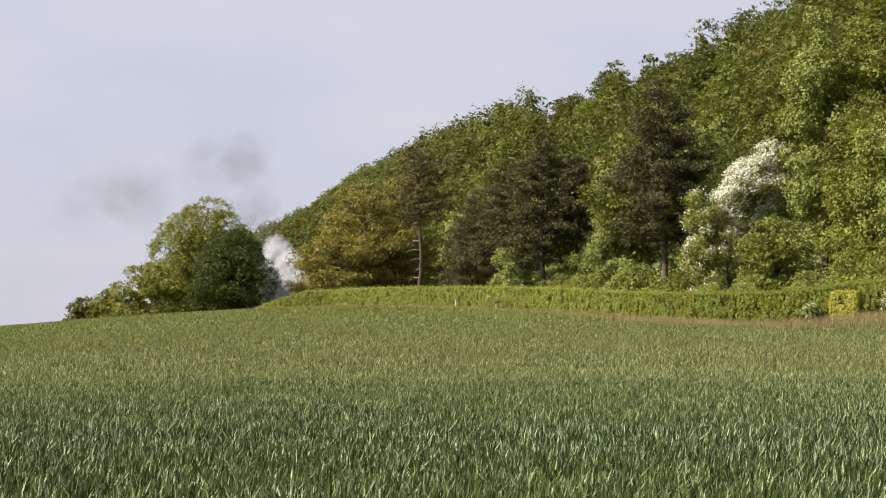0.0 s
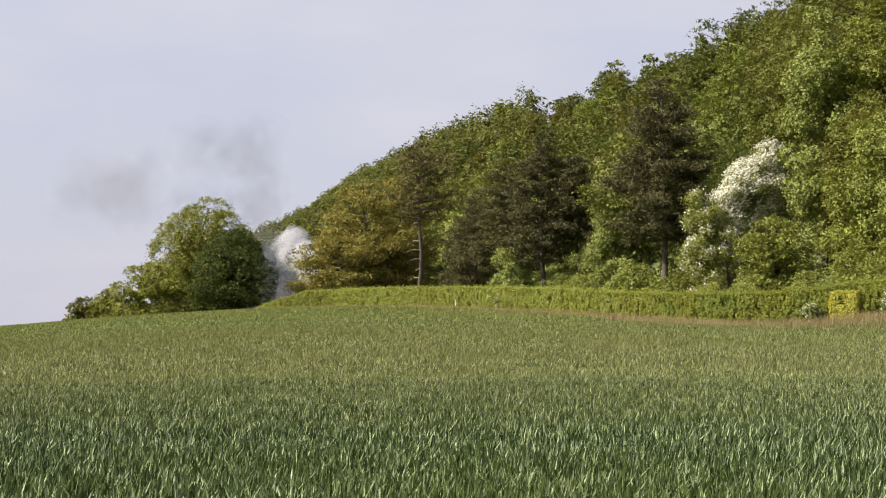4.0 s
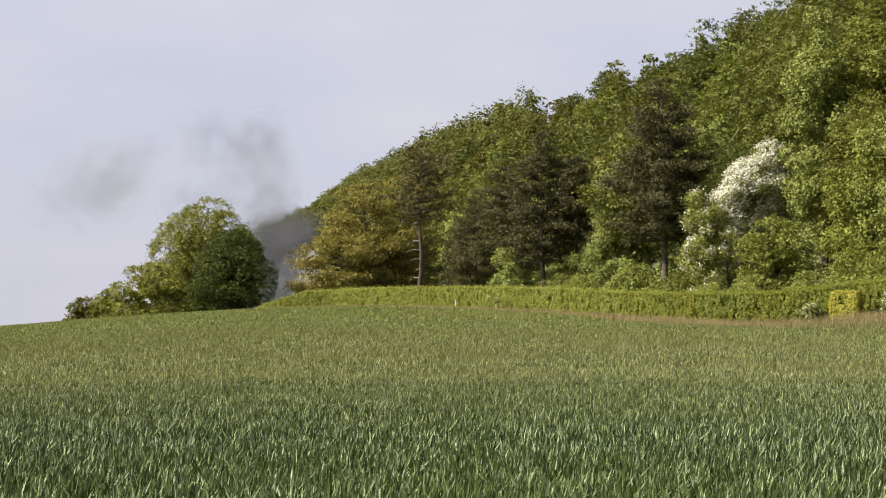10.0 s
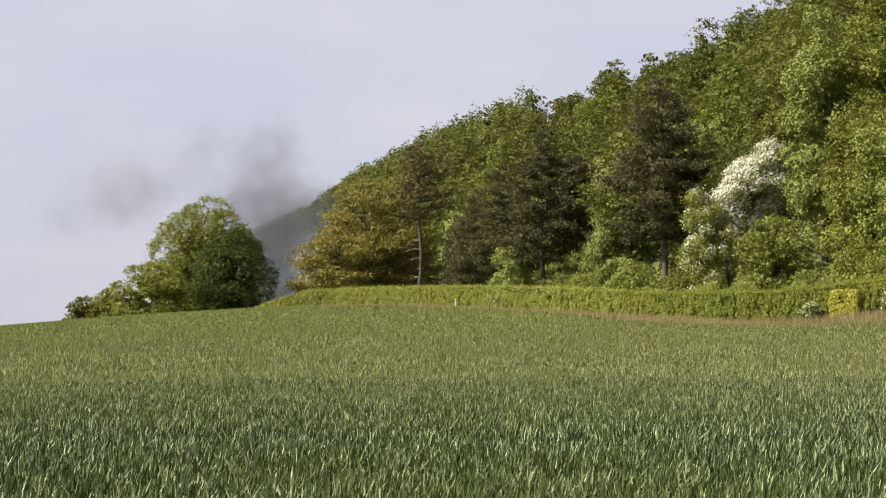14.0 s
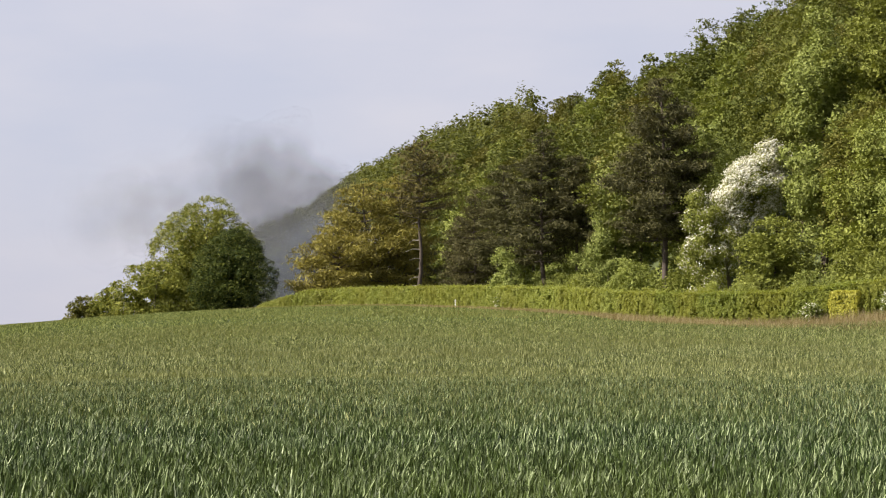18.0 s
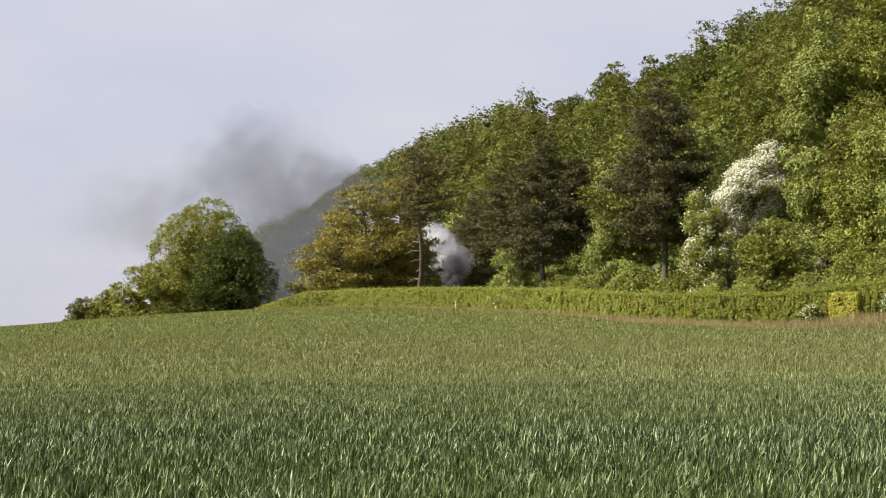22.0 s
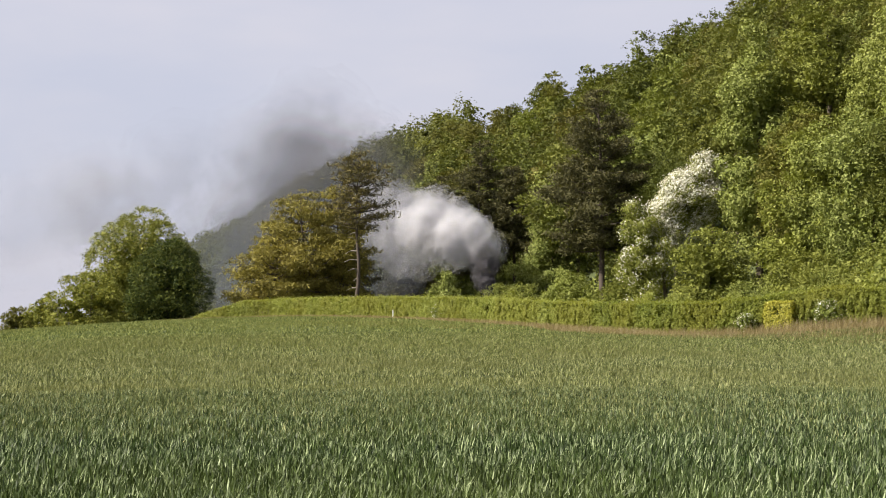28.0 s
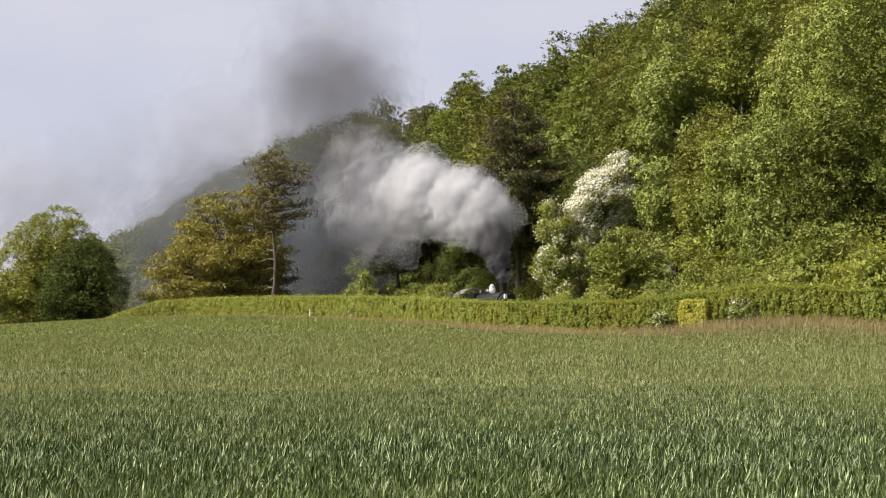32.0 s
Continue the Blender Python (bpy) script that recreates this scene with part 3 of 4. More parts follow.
def front_trees():
    rows = (
        (22.5, 128, 14.3, 2.5, 6.2, 12000, 0.20, M_BLOSSOM, "hawthorn tree covered in white blossom"),
        (20.4, 127, 11.6, 2.0, 0.6, 7000, 0.19, M_SPARSE, "small pale tree with scattered white blossom"),
        (29.0, 124, 23.0, 3.4, 0.0, 13000, 0.30, M_LIME, "tall pale yellow-green tree at the foot of the wood"),
        (38.0, 150, 16.5, 4.0, 1.0, 13000, 0.20, M_OAK, "feathery olive birch standing above the pale tree"),
        (41.5, 140, 14.5, 4.0, 1.0, 11000, 0.30, M_LIME, "pale-leaved tree with bunched foliage on the slope"),
        (33.6, 122, 24.0, 4.6, 0.0, 15000, 0.27, M_SPRING, "tall feathery green tree at the foot of the wood"),
        (24.2, 119, 8.4, 2.9, -1.0, 8000, 0.24, M_SPRING, "green bushy tree below the blossom"),
        (30.6, 114, 12.0, 3.8, -1.0, 9000, 0.26, M_SPRING, "rounded green tree behind the hedge"),
        (37.4, 115, 18.0, 4.2, 0.0, 12000, 0.27, M_LIME, "tall light green tree at the wood edge"),
        (36.0, 106, 13.5, 3.4, 1.0, 12000, 0.26, M_LIME, "tall green tree with pale bunched leaf clusters"),
        (40.3, 112, 12.0, 3.9, -0.5, 12000, 0.26, M_LIME, "broad green tree with pale bunched leaves at the wood edge"),
        (35.2, 104, 9.0, 3.6, -1.0, 8000, 0.24, M_SPRING, "bushy green tree behind the hedge"),
        (40.0, 101, 10.0, 4.0, -1.0, 10000, 0.21, M_BEECH, "deep green bushy tree behind the hedge"),
        (18.4, 172, 14.5, 3.0, -0.5, 9000, 0.28, M_LIME, "pale green young tree under the pines"),
        (13.0, 190, 6.5, 3.0, -0.5, 4000, 0.30, M_LIME, "pale green undergrowth tree below the pines"),
        (8.0, 199, 11.5, 2.3, -0.5, 7000, 0.30, M_LIME, "pale green undergrowth tree below the pines"),
        (5.3, 128, 4.5, 0.5, 0.0, 1600, 0.20, M_LIME, "slim bright green sapling behind the hedge"),
        (14.6, 196, 7.5, 2.8, -0.5, 4500, 0.28, M_LIME, "pale green undergrowth tree below the pines"),
        (10.4, 201, 7.0, 2.8, -0.5, 4500, 0.28, M_LIME, "pale green undergrowth tree below the pines"),
        (17.0, 185, 7.0, 2.6, -0.5, 4500, 0.26, M_LIME, "pale green young tree under the pines"),
        (18.6, 160, 6.5, 2.4, -0.5, 4500, 0.24, M_LIME, "pale green young tree under the pines"),
        (21.5, 143, 6.0, 2.4, -0.5, 4000, 0.24, M_SPRING, "green undergrowth tree beside the pine"))
    for i, (x, y, h, r, low, n, leaf, mat, words) in enumerate(rows):
        bunched = mat in (M_BLOSSOM, M_SPARSE, M_LIME)
        t = broadleaf("blossom_tree" if mat in (M_BLOSSOM, M_SPARSE) else "wood_edge_tree", 140 + i, h, r, low, int(n * 2.1), leaf * 0.64, M_SPRING if mat in (M_BLOSSOM, M_SPARSE) else mat, lobes=58 if h > 12 else 40, lobe=0.30, reach=(0.56, 0.96), spray=0.60,
                      clump=0.75 if bunched else 0.15, shape=0.6, droop=0.5 if mat is M_OAK else 0.25, lean=(6.4, 0.0) if mat is M_BLOSSOM else (0.0, 0.0), core=5)
        if mat in (M_BLOSSOM, M_SPARSE):
            # heads of flowers standing on the leaves
            heads = 2300 if mat is M_BLOSSOM else 230
            part("blossom", crown_mesh("blossom", 140 + i, h + 0.1, r * 1.03, low, heads * 16, 0.115, M_BLOSSOM, lobes=58 if h > 12 else 40, lobe=0.31, reach=(0.56, 0.96), spray=0.50, clump=1.0, per=16, shape=0.6,
                                       droop=0.0, lean=(6.4, 0.0) if mat is M_BLOSSOM else (0.0, 0.0), core=9999, twigs=0.0), None, t, "white blossom in small heads")
        plant(t, x, y, 0, 1, 0.1)
        tagged(t, words, "tree", group="wood edge")


front_trees()


# ---- hedge and verge ----
def hedge():
    rng = np.random.default_rng(21)
    P = hedge_points(1.0)
    n = len(P)
    size = 8
    for k in range(0, n - 1, size):
        idx = np.arange(k, min(k + size + 1, n))
        Q = P[idx]
        c = Q.mean(0)
        cz = float(ground_z(*c))
        L = np.linalg.norm(np.diff(Q, axis=0), axis=1).sum()
        if c[0] < -18.5:
            continue
        m = int(L * (2600 if c[1] < 125 else 2000))
        s = rng.uniform(0, len(Q) - 1.001, m)
        i = s.astype(int)
        f = (s - i)[:, None]
        base = Q[i] * (1 - f) + Q[i + 1] * f
        t = Q[-1] - Q[0]
        t /= np.linalg.norm(t)
        nrm = np.array([-t[1], t[0]]) * -1
        if nrm @ np.array([-1, -1]) < 0:
            nrm = -nrm
        on_top = rng.uniform(size=m) < 0.38
        # leaves gather in small clumps on the clipped face
        nc = int(L * 46)
        cs, ch = rng.uniform(0, len(Q) - 1.001, nc), rng.uniform(0.0, 1.0, nc) ** 0.85
        cr, cd = rng.uniform(0.10, 0.22, nc), rng.normal(0, 0.035, nc)
        pick = rng.integers(0, nc, m)
        ball = unit(rng.normal(size=(m, 3)) + (0, 0.8, 0.25))
        s = np.clip(np.where(on_top, s, cs[pick] + ball[:, 0] * cr[pick] * 0.7), 0, len(Q) - 1.001)
        i = s.astype(int)
        f = (s - i)[:, None]
        base = Q[i] * (1 - f) + Q[i + 1] * f
        wave = 0.09 * np.sin(base[:, 0] * 1.7 + base[:, 1] * 0.9) + 0.06 * np.sin(base[:, 1] * 2.9)
        H = (1.82 + 0.6 * wave) * np.interp(base[:, 0], (-17.3, -15.0, -11.6), (0.06, 0.52, 1.0))
        depth = np.where(on_top, rng.uniform(-0.6, 0.6, m), 0.5 + cd[pick] + ball[:, 1] * cr[pick] * 0.55 + 0.4 * wave)
        hz = np.where(on_top, H + rng.normal(0, 0.05, m) + (rng.uniform(size=m) < 0.08) * rng.uniform(0, 0.22, m), 0.08 + ch[pick] * (H - 0.15) + ball[:, 2] * cr[pick] * 1.6)
        hz = np.where(on_top, hz, np.minimum(hz, H + 0.05))
        xy = base + nrm * depth[:, None]
        gz = ground_z(xy[:, 0], xy[:, 1])
        C = np.stack([xy[:, 0] - c[0], xy[:, 1] - c[1], gz + np.maximum(hz, 0.04) - cz], 1)
        face = nrm[None, :] * ball[:, 1:2] + t[None, :] * ball[:, :1]
        N = np.where(on_top[:, None], np.array([0, 0, 1.0]), np.concatenate([face, ball[:, 2:3] + 0.3], 1)) + rng.normal(size=(m, 3)) * 0.35
        shut = np.hypot(xy[:, 0] + 9.1, xy[:, 1] - 137.4) > rng.uniform(0.1, 0.75, m)
        V, Fq = leaves(rng, C[shut], N[shut], 0.076, 0.7)
        inner = rng.choice(m, m // 9, replace=False)
        Ci = np.concatenate([base[inner] - c + nrm * rng.uniform(-0.25, 0.25, (len(inner), 1)), (gz - cz + rng.uniform(0.05, 0.9, m) * H)[inner][:, None]], 1)
        V, Fq = joined([(V, Fq), leaves(rng, Ci, rng.normal(size=(len(inner), 3)) + (0, -1, 0), 0.26, 0.8)])
        e = base_empty("hedge", c[0], c[1], cz)
        part("foliage", np_mesh("foliage", V, Fq, mat=M_HEDGE_GREEN if c[1] < 96 else M_HEDGE), None, e)
        # woody core
        core = []
        for j in range(int(L / 0.45)):
            b = Q[0] + (Q[-1] - Q[0]) * (j + 0.5) / (L / 0.45)
            z0 = float(ground_z(*b)) - cz
            o = np.array([b[0] - c[0], b[1] - c[1], z0])
            core.append(tube([o - (0, 0, 0.1), o + (rng.normal(0, 0.08), rng.normal(0, 0.08), 0.6), o + (rng.normal(0, 0.2), rng.normal(0, 0.2), 1.6 * float(np.interp(b[0], (-17.3, -11.6), (0.1, 1.0))))], [0.035, 0.028, 0.012], 5))
        part("woody_core", np_mesh("woody_core", *joined(core), mat=M_BARK), None, e)
        tagged(e, "clipped yellow-green field hedge in dense leaf", "hedge", group="field hedge")


hedge()


def golden_bush():
    for i, (x, y, h, r, mat, words) in enumerate((
            (21.6, 78.3, 1.5, 0.8, M_SPARSE, "small pale flowering bush in the hedge line"),
            (4.15, 112.1, 1.75, 0.55, M_SPARSE, "pale-leaved flowering bush in the field hedge"),
            (18.2, 81.0, 1.2, 0.5, M_SPARSE, "small pale flowering bush in the hedge line"))):
        t = broadleaf("bush", 190 + i, h, r, 0.05, 2200, 0.085, mat, spray=0.2, clump=0.7)
        plant(t, x, y, 0, 1, 0.02)
        tagged(t, words, "bush", group="field hedge")


golden_bush()


def golden_block():
    """A clipped rectangular bush set in the hedge line."""
    rng = np.random.default_rng(61)
    e = base_empty("golden_bush", 19.75, 80.1, float(ground_z(19.75, 80.1)), -40)
    m = 5200
    half = np.array([0.78, 0.5, 0.72])
    d = rng.uniform(-1, 1, (m, 3))
    ax = rng.integers(0, 3, m)
    d[np.arange(m), ax] = np.sign(d[np.arange(m), ax]) * rng.uniform(0.86, 1.06, m)
    d *= (1 - 0.10 * (np.abs(d) ** 6).sum(1, keepdims=True) / 3) * (1 + 0.05 * np.sin(d[:, :1] * 5) * np.cos(d[:, 2:] * 4))
    N = np.zeros((m, 3))
    N[np.arange(m), ax] = np.sign(d[np.arange(m), ax])
    V, Fq = leaves(rng, d * half + (0, 0, 0.85), N + rng.normal(size=(m, 3)) * 0.45, 0.085, 0.7)
    part("foliage", np_mesh("foliage", V, Fq, mat=M_GOLD), None, e)
    part("trunk", trunk_mesh("trunk", 62, 1.2, 0.05, 0.1, 5), None, e)
    tagged(e, "golden yellow clipped block of bush in the hedge line", "bush", group="field hedge")


golden_block()


def marker_post():
    e = base_empty("marker_post", 0.9, 117.7, float(ground_z(0.9, 117.7)))
    bm = bmesh.new()
    box(bm, -0.045, 0.045, -0.045, 0.045, -0.3, 1.05)
    bmesh.ops.bevel(bm, geom=bm.edges[:], offset=0.015, segments=1, affect="EDGES")
    part("post", bm, M_BRASS, e)
    bm = bmesh.new()
    box(bm, -0.042, 0.042, -0.06, -0.047, 0.85, 0.98)
    part("plate", bm, M_BRASS, e)
    tagged(e, "short white painted post standing at the hedge", "post")


marker_post()


def verge():
    rng = np.random.default_rng(31)
    P = hedge_points(0.5)
    P = P[P[:, 1] < 150]
    n = 90000
    i = rng.integers(0, len(P) - 1, n)
    xy = P[i] + rng.uniform(-0.3, 0.3, (n, 2)) + np.array([-0.75, -0.6]) * (rng.uniform(0.0, 1.0, n) * (2.6 + 3.4 * (1 - step(84, 98, P[i][:, 1]))) + 0.7)[:, None]
    C = np.stack([xy[:, 0], xy[:, 1], ground_z(xy[:, 0], xy[:, 1])], 1)
    hgt = rng.uniform(0.28, 0.70, n) * (1 + 0.12 * (1 - step(84, 100, P[i][:, 1])))
    tip = np.stack([rng.normal(0.05, 0.22, n), rng.normal(0, 0.22, n), hgt], 1)
    w = rng.uniform(0, 6.28, n)
    side = np.stack([np.cos(w), np.sin(w), 0 * w], 1) * 0.022
    V = np.stack([C - side, C + side, C + tip], 1).reshape(-1, 3)
    ob = new("verge_grass", np_mesh("verge_grass", V, np.arange(3 * n).reshape(n, 3), mat=M_DRY))
    tagged(ob, "dry straw-coloured grass along the foot of the hedge", "grass", kind="stuff")


verge()


def undergrowth():
    rng = np.random.default_rng(33)
    kinds = []
    for i, (mat, h) in enumerate(((M_LIME, 2.6), (M_HEDGE, 2.2), (M_SPRING, 3.2))):
        for n, leaf in ((3400, 0.088), (1300, 0.16)):
            t = broadleaf("shrub", 170 + i, h, h * 0.55, 0.1, n, leaf, mat, spray=0.4, clump=0.3, core=5, shape=0.4)
            tagged(t, "leafy green shrub between hedge and railway", "shrub", group="lineside shrubs")
            kinds.append(t)
    used = set()
    spots = [(rng.uniform(-9, -5.5), rng.uniform(-50, 130)) for j in range(46)]
    spots += [(rng.uniform(4.2, 9), rng.uniform(-50, 150)) for j in range(50)]
    spots += [(rng.uniform(3.5, 15), rng.uniform(-68, -8)) for j in range(44)]
    spots += [(rng.uniform(-10.5, -8.5), rng.uniform(-22, 12)) for j in range(12)]
    for p, q in spots:
        if p < 0 and -42 < q < 16:
            bearing = (16.7 + 0.979 * p - 0.204 * q) / (135 + 0.204 * p + 0.979 * q)
            if 0.088 < bearing < 0.145:
                continue
        x = 16.7 + 0.979 * p - 0.204 * q
        y = 135 + 0.204 * p + 0.979 * q
        if field_side(x, y) > -1.5:
            continue
        k = 2 * int(rng.integers(0, 3)) + (1 if q > 5 else 0)
        s = rng.uniform(0.7, 1.2) * (0.95 if p < 0 else 1.5)
        if k in used:
            copy_at(kinds[k], x, y, rng.uniform(0, 360), s)
        else:
            used.add(k)
            plant(kinds[k], x, y, 0, s)


undergrowth()


def far_wood():
    rng = np.random.default_rng(44)
    spots = []
    for i in range(130):
        y = rng.uniform(560, 720)
        spots.append((y * rng.uniform(-0.15, -0.05), y))
    for q in np.concatenate([np.arange(332, 640, 10.5), np.arange(640, 960, 15)]):
        for p in np.arange(7, 84, 9.0):
            pp, qq = p + rng.uniform(-3, 3), q + rng.uniform(-4, 4)
            spots.append((16.7 + 0.979 * pp - 0.204 * qq, 135 + 0.204 * pp + 0.979 * qq))
    Vs, Fs, o = [], [], 0
    for x, y in spots:
        z = float(ground_z(x, y))
        m = 760 if 330 < along(x, y) < 640 else 340
        d = unit(rng.normal(size=(m, 3)))
        d[:, 2] = np.abs(d[:, 2]) * 1.1 - 0.1
        hh, rr = rng.uniform(12, 17), rng.uniform(4.5, 6.0)
        lump = 1 + 0.22 * np.sin(d[:, 0] * 5 + x) * np.cos(d[:, 1] * 6 + y) + 0.15 * np.sin(d[:, 2] * 9 + x)
        C = d * np.array([rr, rr, hh * 0.6]) * (rng.uniform(0.8, 1.03, m) * lump)[:, None] + np.array([x, y, z + hh * 0.4])
        V, Fq = leaves(rng, C, d + rng.normal(size=(m, 3)) * 0.45 + (0, 0, 0.3), 0.85 if m > 400 else 1.25, 0.8)
        Vs.append(V)
        Fs.append(Fq + o)
        o += len(V)
    ob = new("far_woodland", np_mesh("far_woodland", np.concatenate(Vs), np.concatenate(Fs), mat=M_FARLEAF))
    tagged(ob, "distant green woodland on the next hill", "woodland", kind="stuff")


far_wood()


# ---- railway ----
TRACK_TURN = math.degrees(math.atan2(0.204, 0.979))   # local -Y points along the train's way


def track():
    e = tagged(base_empty("railway_track", 16.7, 135, RAIL_Z - 0.17, TRACK_TURN), "railway track on stone ballast behind the hedge", "railway track", kind="structure")
    bm = bmesh.new()
    prof = ((-2.2, -0.75), (-1.55, -0.12), (1.55, -0.12), (2.2, -0.75))
    rows = [[bm.verts.new((x, y, z)) for x, z in prof] for y in (-45, 420)]
    for i in range(3):
        bm.faces.new((rows[0][i], rows[0][i + 1], rows[1][i + 1], rows[1][i]))
    part("ballast", bm, M_BALLAST, e)
    for s in (-0.75, 0.75):
        bm = bmesh.new()
        box(bm, s - 0.035, s + 0.035, -45, 420, 0.01, 0.17)
        part("rail", bm, M_STEEL, e)
    bm = bmesh.new()
    box(bm, -1.3, 1.3, -0.125, 0.125, -0.12, 0.01)
    first = part("sleeper", bm, M_TIMBER, e)
    first.location = (0, -44, 0)
    for i in range(1, 110):
        s = part("sleeper", first.data, None, e)
        s.location = (0, -44 + 0.75 * i, 0)


track()
V_TRAIN = 7.46


def train_pose(t, back=0.0, side=0.0, up=0.0):
    """Where the engine's chimney stands over the rails at t; back: metres behind it."""
    s = V_TRAIN * (32 - t) - 1.0 + back
    x = 16.7 - 0.204 * s + 0.979 * side
    y = 135 + 0.979 * s + 0.204 * side
    return pose(x, y, RAIL_Z + up, 0, 0, TRACK_TURN)


def engine():
    e = base_empty("steam_locomotive", 0, 0, 0)
    # local axes: -Y ahead, chimney at the origin
    bm = bmesh.new()
    cyl(bm, (0, 1.2, 2.45), (0, 6.6, 2.52), 0.76, 0.82)
    part("boiler", bm, M_IRON, e, smooth=False)
    bm = bmesh.new()
    cyl(bm, (0, -0.9, 2.42), (0, 1.2, 2.42), 0.83)
    sb = part("smokebox", bm, M_IRON, e)
    bm = bmesh.new()
    cyl(bm, (0, -1.02, 2.42), (0, -0.9, 2.42), 0.55, 0.72)
    part("smokebox_door", bm, M_IRON, sb)
    bm = bmesh.new()
    cyl(bm, (0, 0, 3.1), (0, 0, 3.84), 0.25, 0.29)
    cyl(bm, (0, 0, 3.84), (0, 0, 3.95), 0.36, 0.34)
    part("chimney", bm, M_IRON, e)
    bm = bmesh.new()
    bmesh.ops.create_uvsphere(bm, u_segments=20, v_segments=12, radius=0.42, matrix=Matrix.Translation((0, 3.6, 3.3)))
    part("dome", bm, M_IRON, e, smooth=True)
    bm = bmesh.new()
    cyl(bm, (0, 5.9, 3.2), (0, 5.9, 3.6), 0.12)
    part("safety_valve", bm, M_STEEL, e)
    bm = bmesh.new()
    box(bm, -0.85, 0.85, 5.2, 7.6, 1.3, 3.3)
    part("firebox", bm, M_IRON, e)
    for s in (-1, 1):
        bm = bmesh.new()
        x = sorted((s * 0.85, s * 1.3))
        box(bm, x[0], x[1], -1.3, 7.6, 1.38, 1.48)
        part("running_board", bm, M_IRON, e)
        bm = bmesh.new()
        x = sorted((s * 1.27, s * 1.33))
        box(bm, x[0], x[1], 7.6, 9.6, 1.2, 2.6)
        box(bm, x[0], x[1], 7.6, 8.1, 2.6, 3.3)
        part("cab_side", bm, M_IRON, e)
    bm = bmesh.new()
    seg = 10
    rows = [[], []]
    for k in range(seg + 1):
        w = math.pi * (0.18 + 0.64 * k / seg)
        for j, y in enumerate((7.45, 9.9)):
            rows[j].append(bm.verts.new((1.58 * math.cos(w), y, 2.30 + 1.55 * math.sin(w))))
    for k in range(seg):
        bm.faces.new((rows[0][k], rows[0][k + 1], rows[1][k + 1], rows[1][k]))
    bmesh.ops.solidify(bm, geom=bm.faces[:], thickness=0.05)
    part("cab_roof", bm, M_ROOF, e)
    bm = bmesh.new()
    box(bm, -1.27, 1.27, 7.6, 7.66, 1.2, 3.35)
    part("cab_front", bm, M_IRON, e)
    bm = bmesh.new()
    box(bm, -1.25, 1.25, -2.0, -1.85, 0.75, 1.25)
    part("buffer_beam", bm, M_MAROON, e)
    bm = bmesh.new()
    box(bm, -0.6, 0.6, -1.85, 9.6, 0.7, 1.38)
    part("frame", bm, M_IRON, e)
    for s in (-0.87, 0.87):
        bm = bmesh.new()
        cyl(bm, (s, -2.0, 1.0), (s, -2.5, 1.0), 0.1)
        cyl(bm, (s, -2.5, 1.0), (s, -2.55, 1.0), 0.24)
        part("buffer", bm, M_STEEL, e)
    bm = bmesh.new()
    box(bm, -0.32, -0.10, -1.25, -1.03, 2.62, 2.96)
    part("lamp", bm, M_BRASS, e, "white headlamp")
    for s in (-0.72, 0.72):
        for y, r in ((-0.9, 0.45), (1.5, 0.9), (3.9, 0.9), (6.2, 0.9)):
            bm = bmesh.new()
            cyl(bm, (s - 0.07, y, r), (s + 0.07, y, r), r, sides=28)
            w = part("wheel", bm, M_STEEL, e)
    e.matrix_basis = train_pose(0)
    tagged(e, "black steam locomotive with chimney and dome behind the hedge", "steam locomotive")
    return e


def tender():
    e = base_empty("tender", 0, 0, 0)
    bm = bmesh.new()
    box(bm, -1.28, 1.28, -3.2, 3.4, 1.1, 2.95)
    part("tank", bm, M_IRON, e)
    bm = bmesh.new()
    bmesh.ops.create_icosphere(bm, subdivisions=3, radius=1.0, matrix=Matrix.Translation((0, -0.4, 2.8)) @ Matrix.Diagonal((1.0, 2.3, 0.5, 1)))
    for v in bm.verts:
        v.co += v.co.normalized() * 0.12 * noise.noise(v.co * 4)
    part("coal", bm, M_IRON, e)
    for s in (-0.72, 0.72):
        for y in (-2.2, 0.1, 2.4):
            bm = bmesh.new()
            cyl(bm, (s - 0.07, y, 0.55), (s + 0.07, y, 0.55), 0.55, sides=24)
            part("wheel", bm, M_STEEL, e)
    bm = bmesh.new()
    box(bm, -0.9, 0.9, -3.2, 3.4, 0.75, 1.1)
    part("frame", bm, M_IRON, e)
    e.matrix_basis = train_pose(0, 12.9)
    return tagged(e, "black coal tender behind the locomotive", "tender")


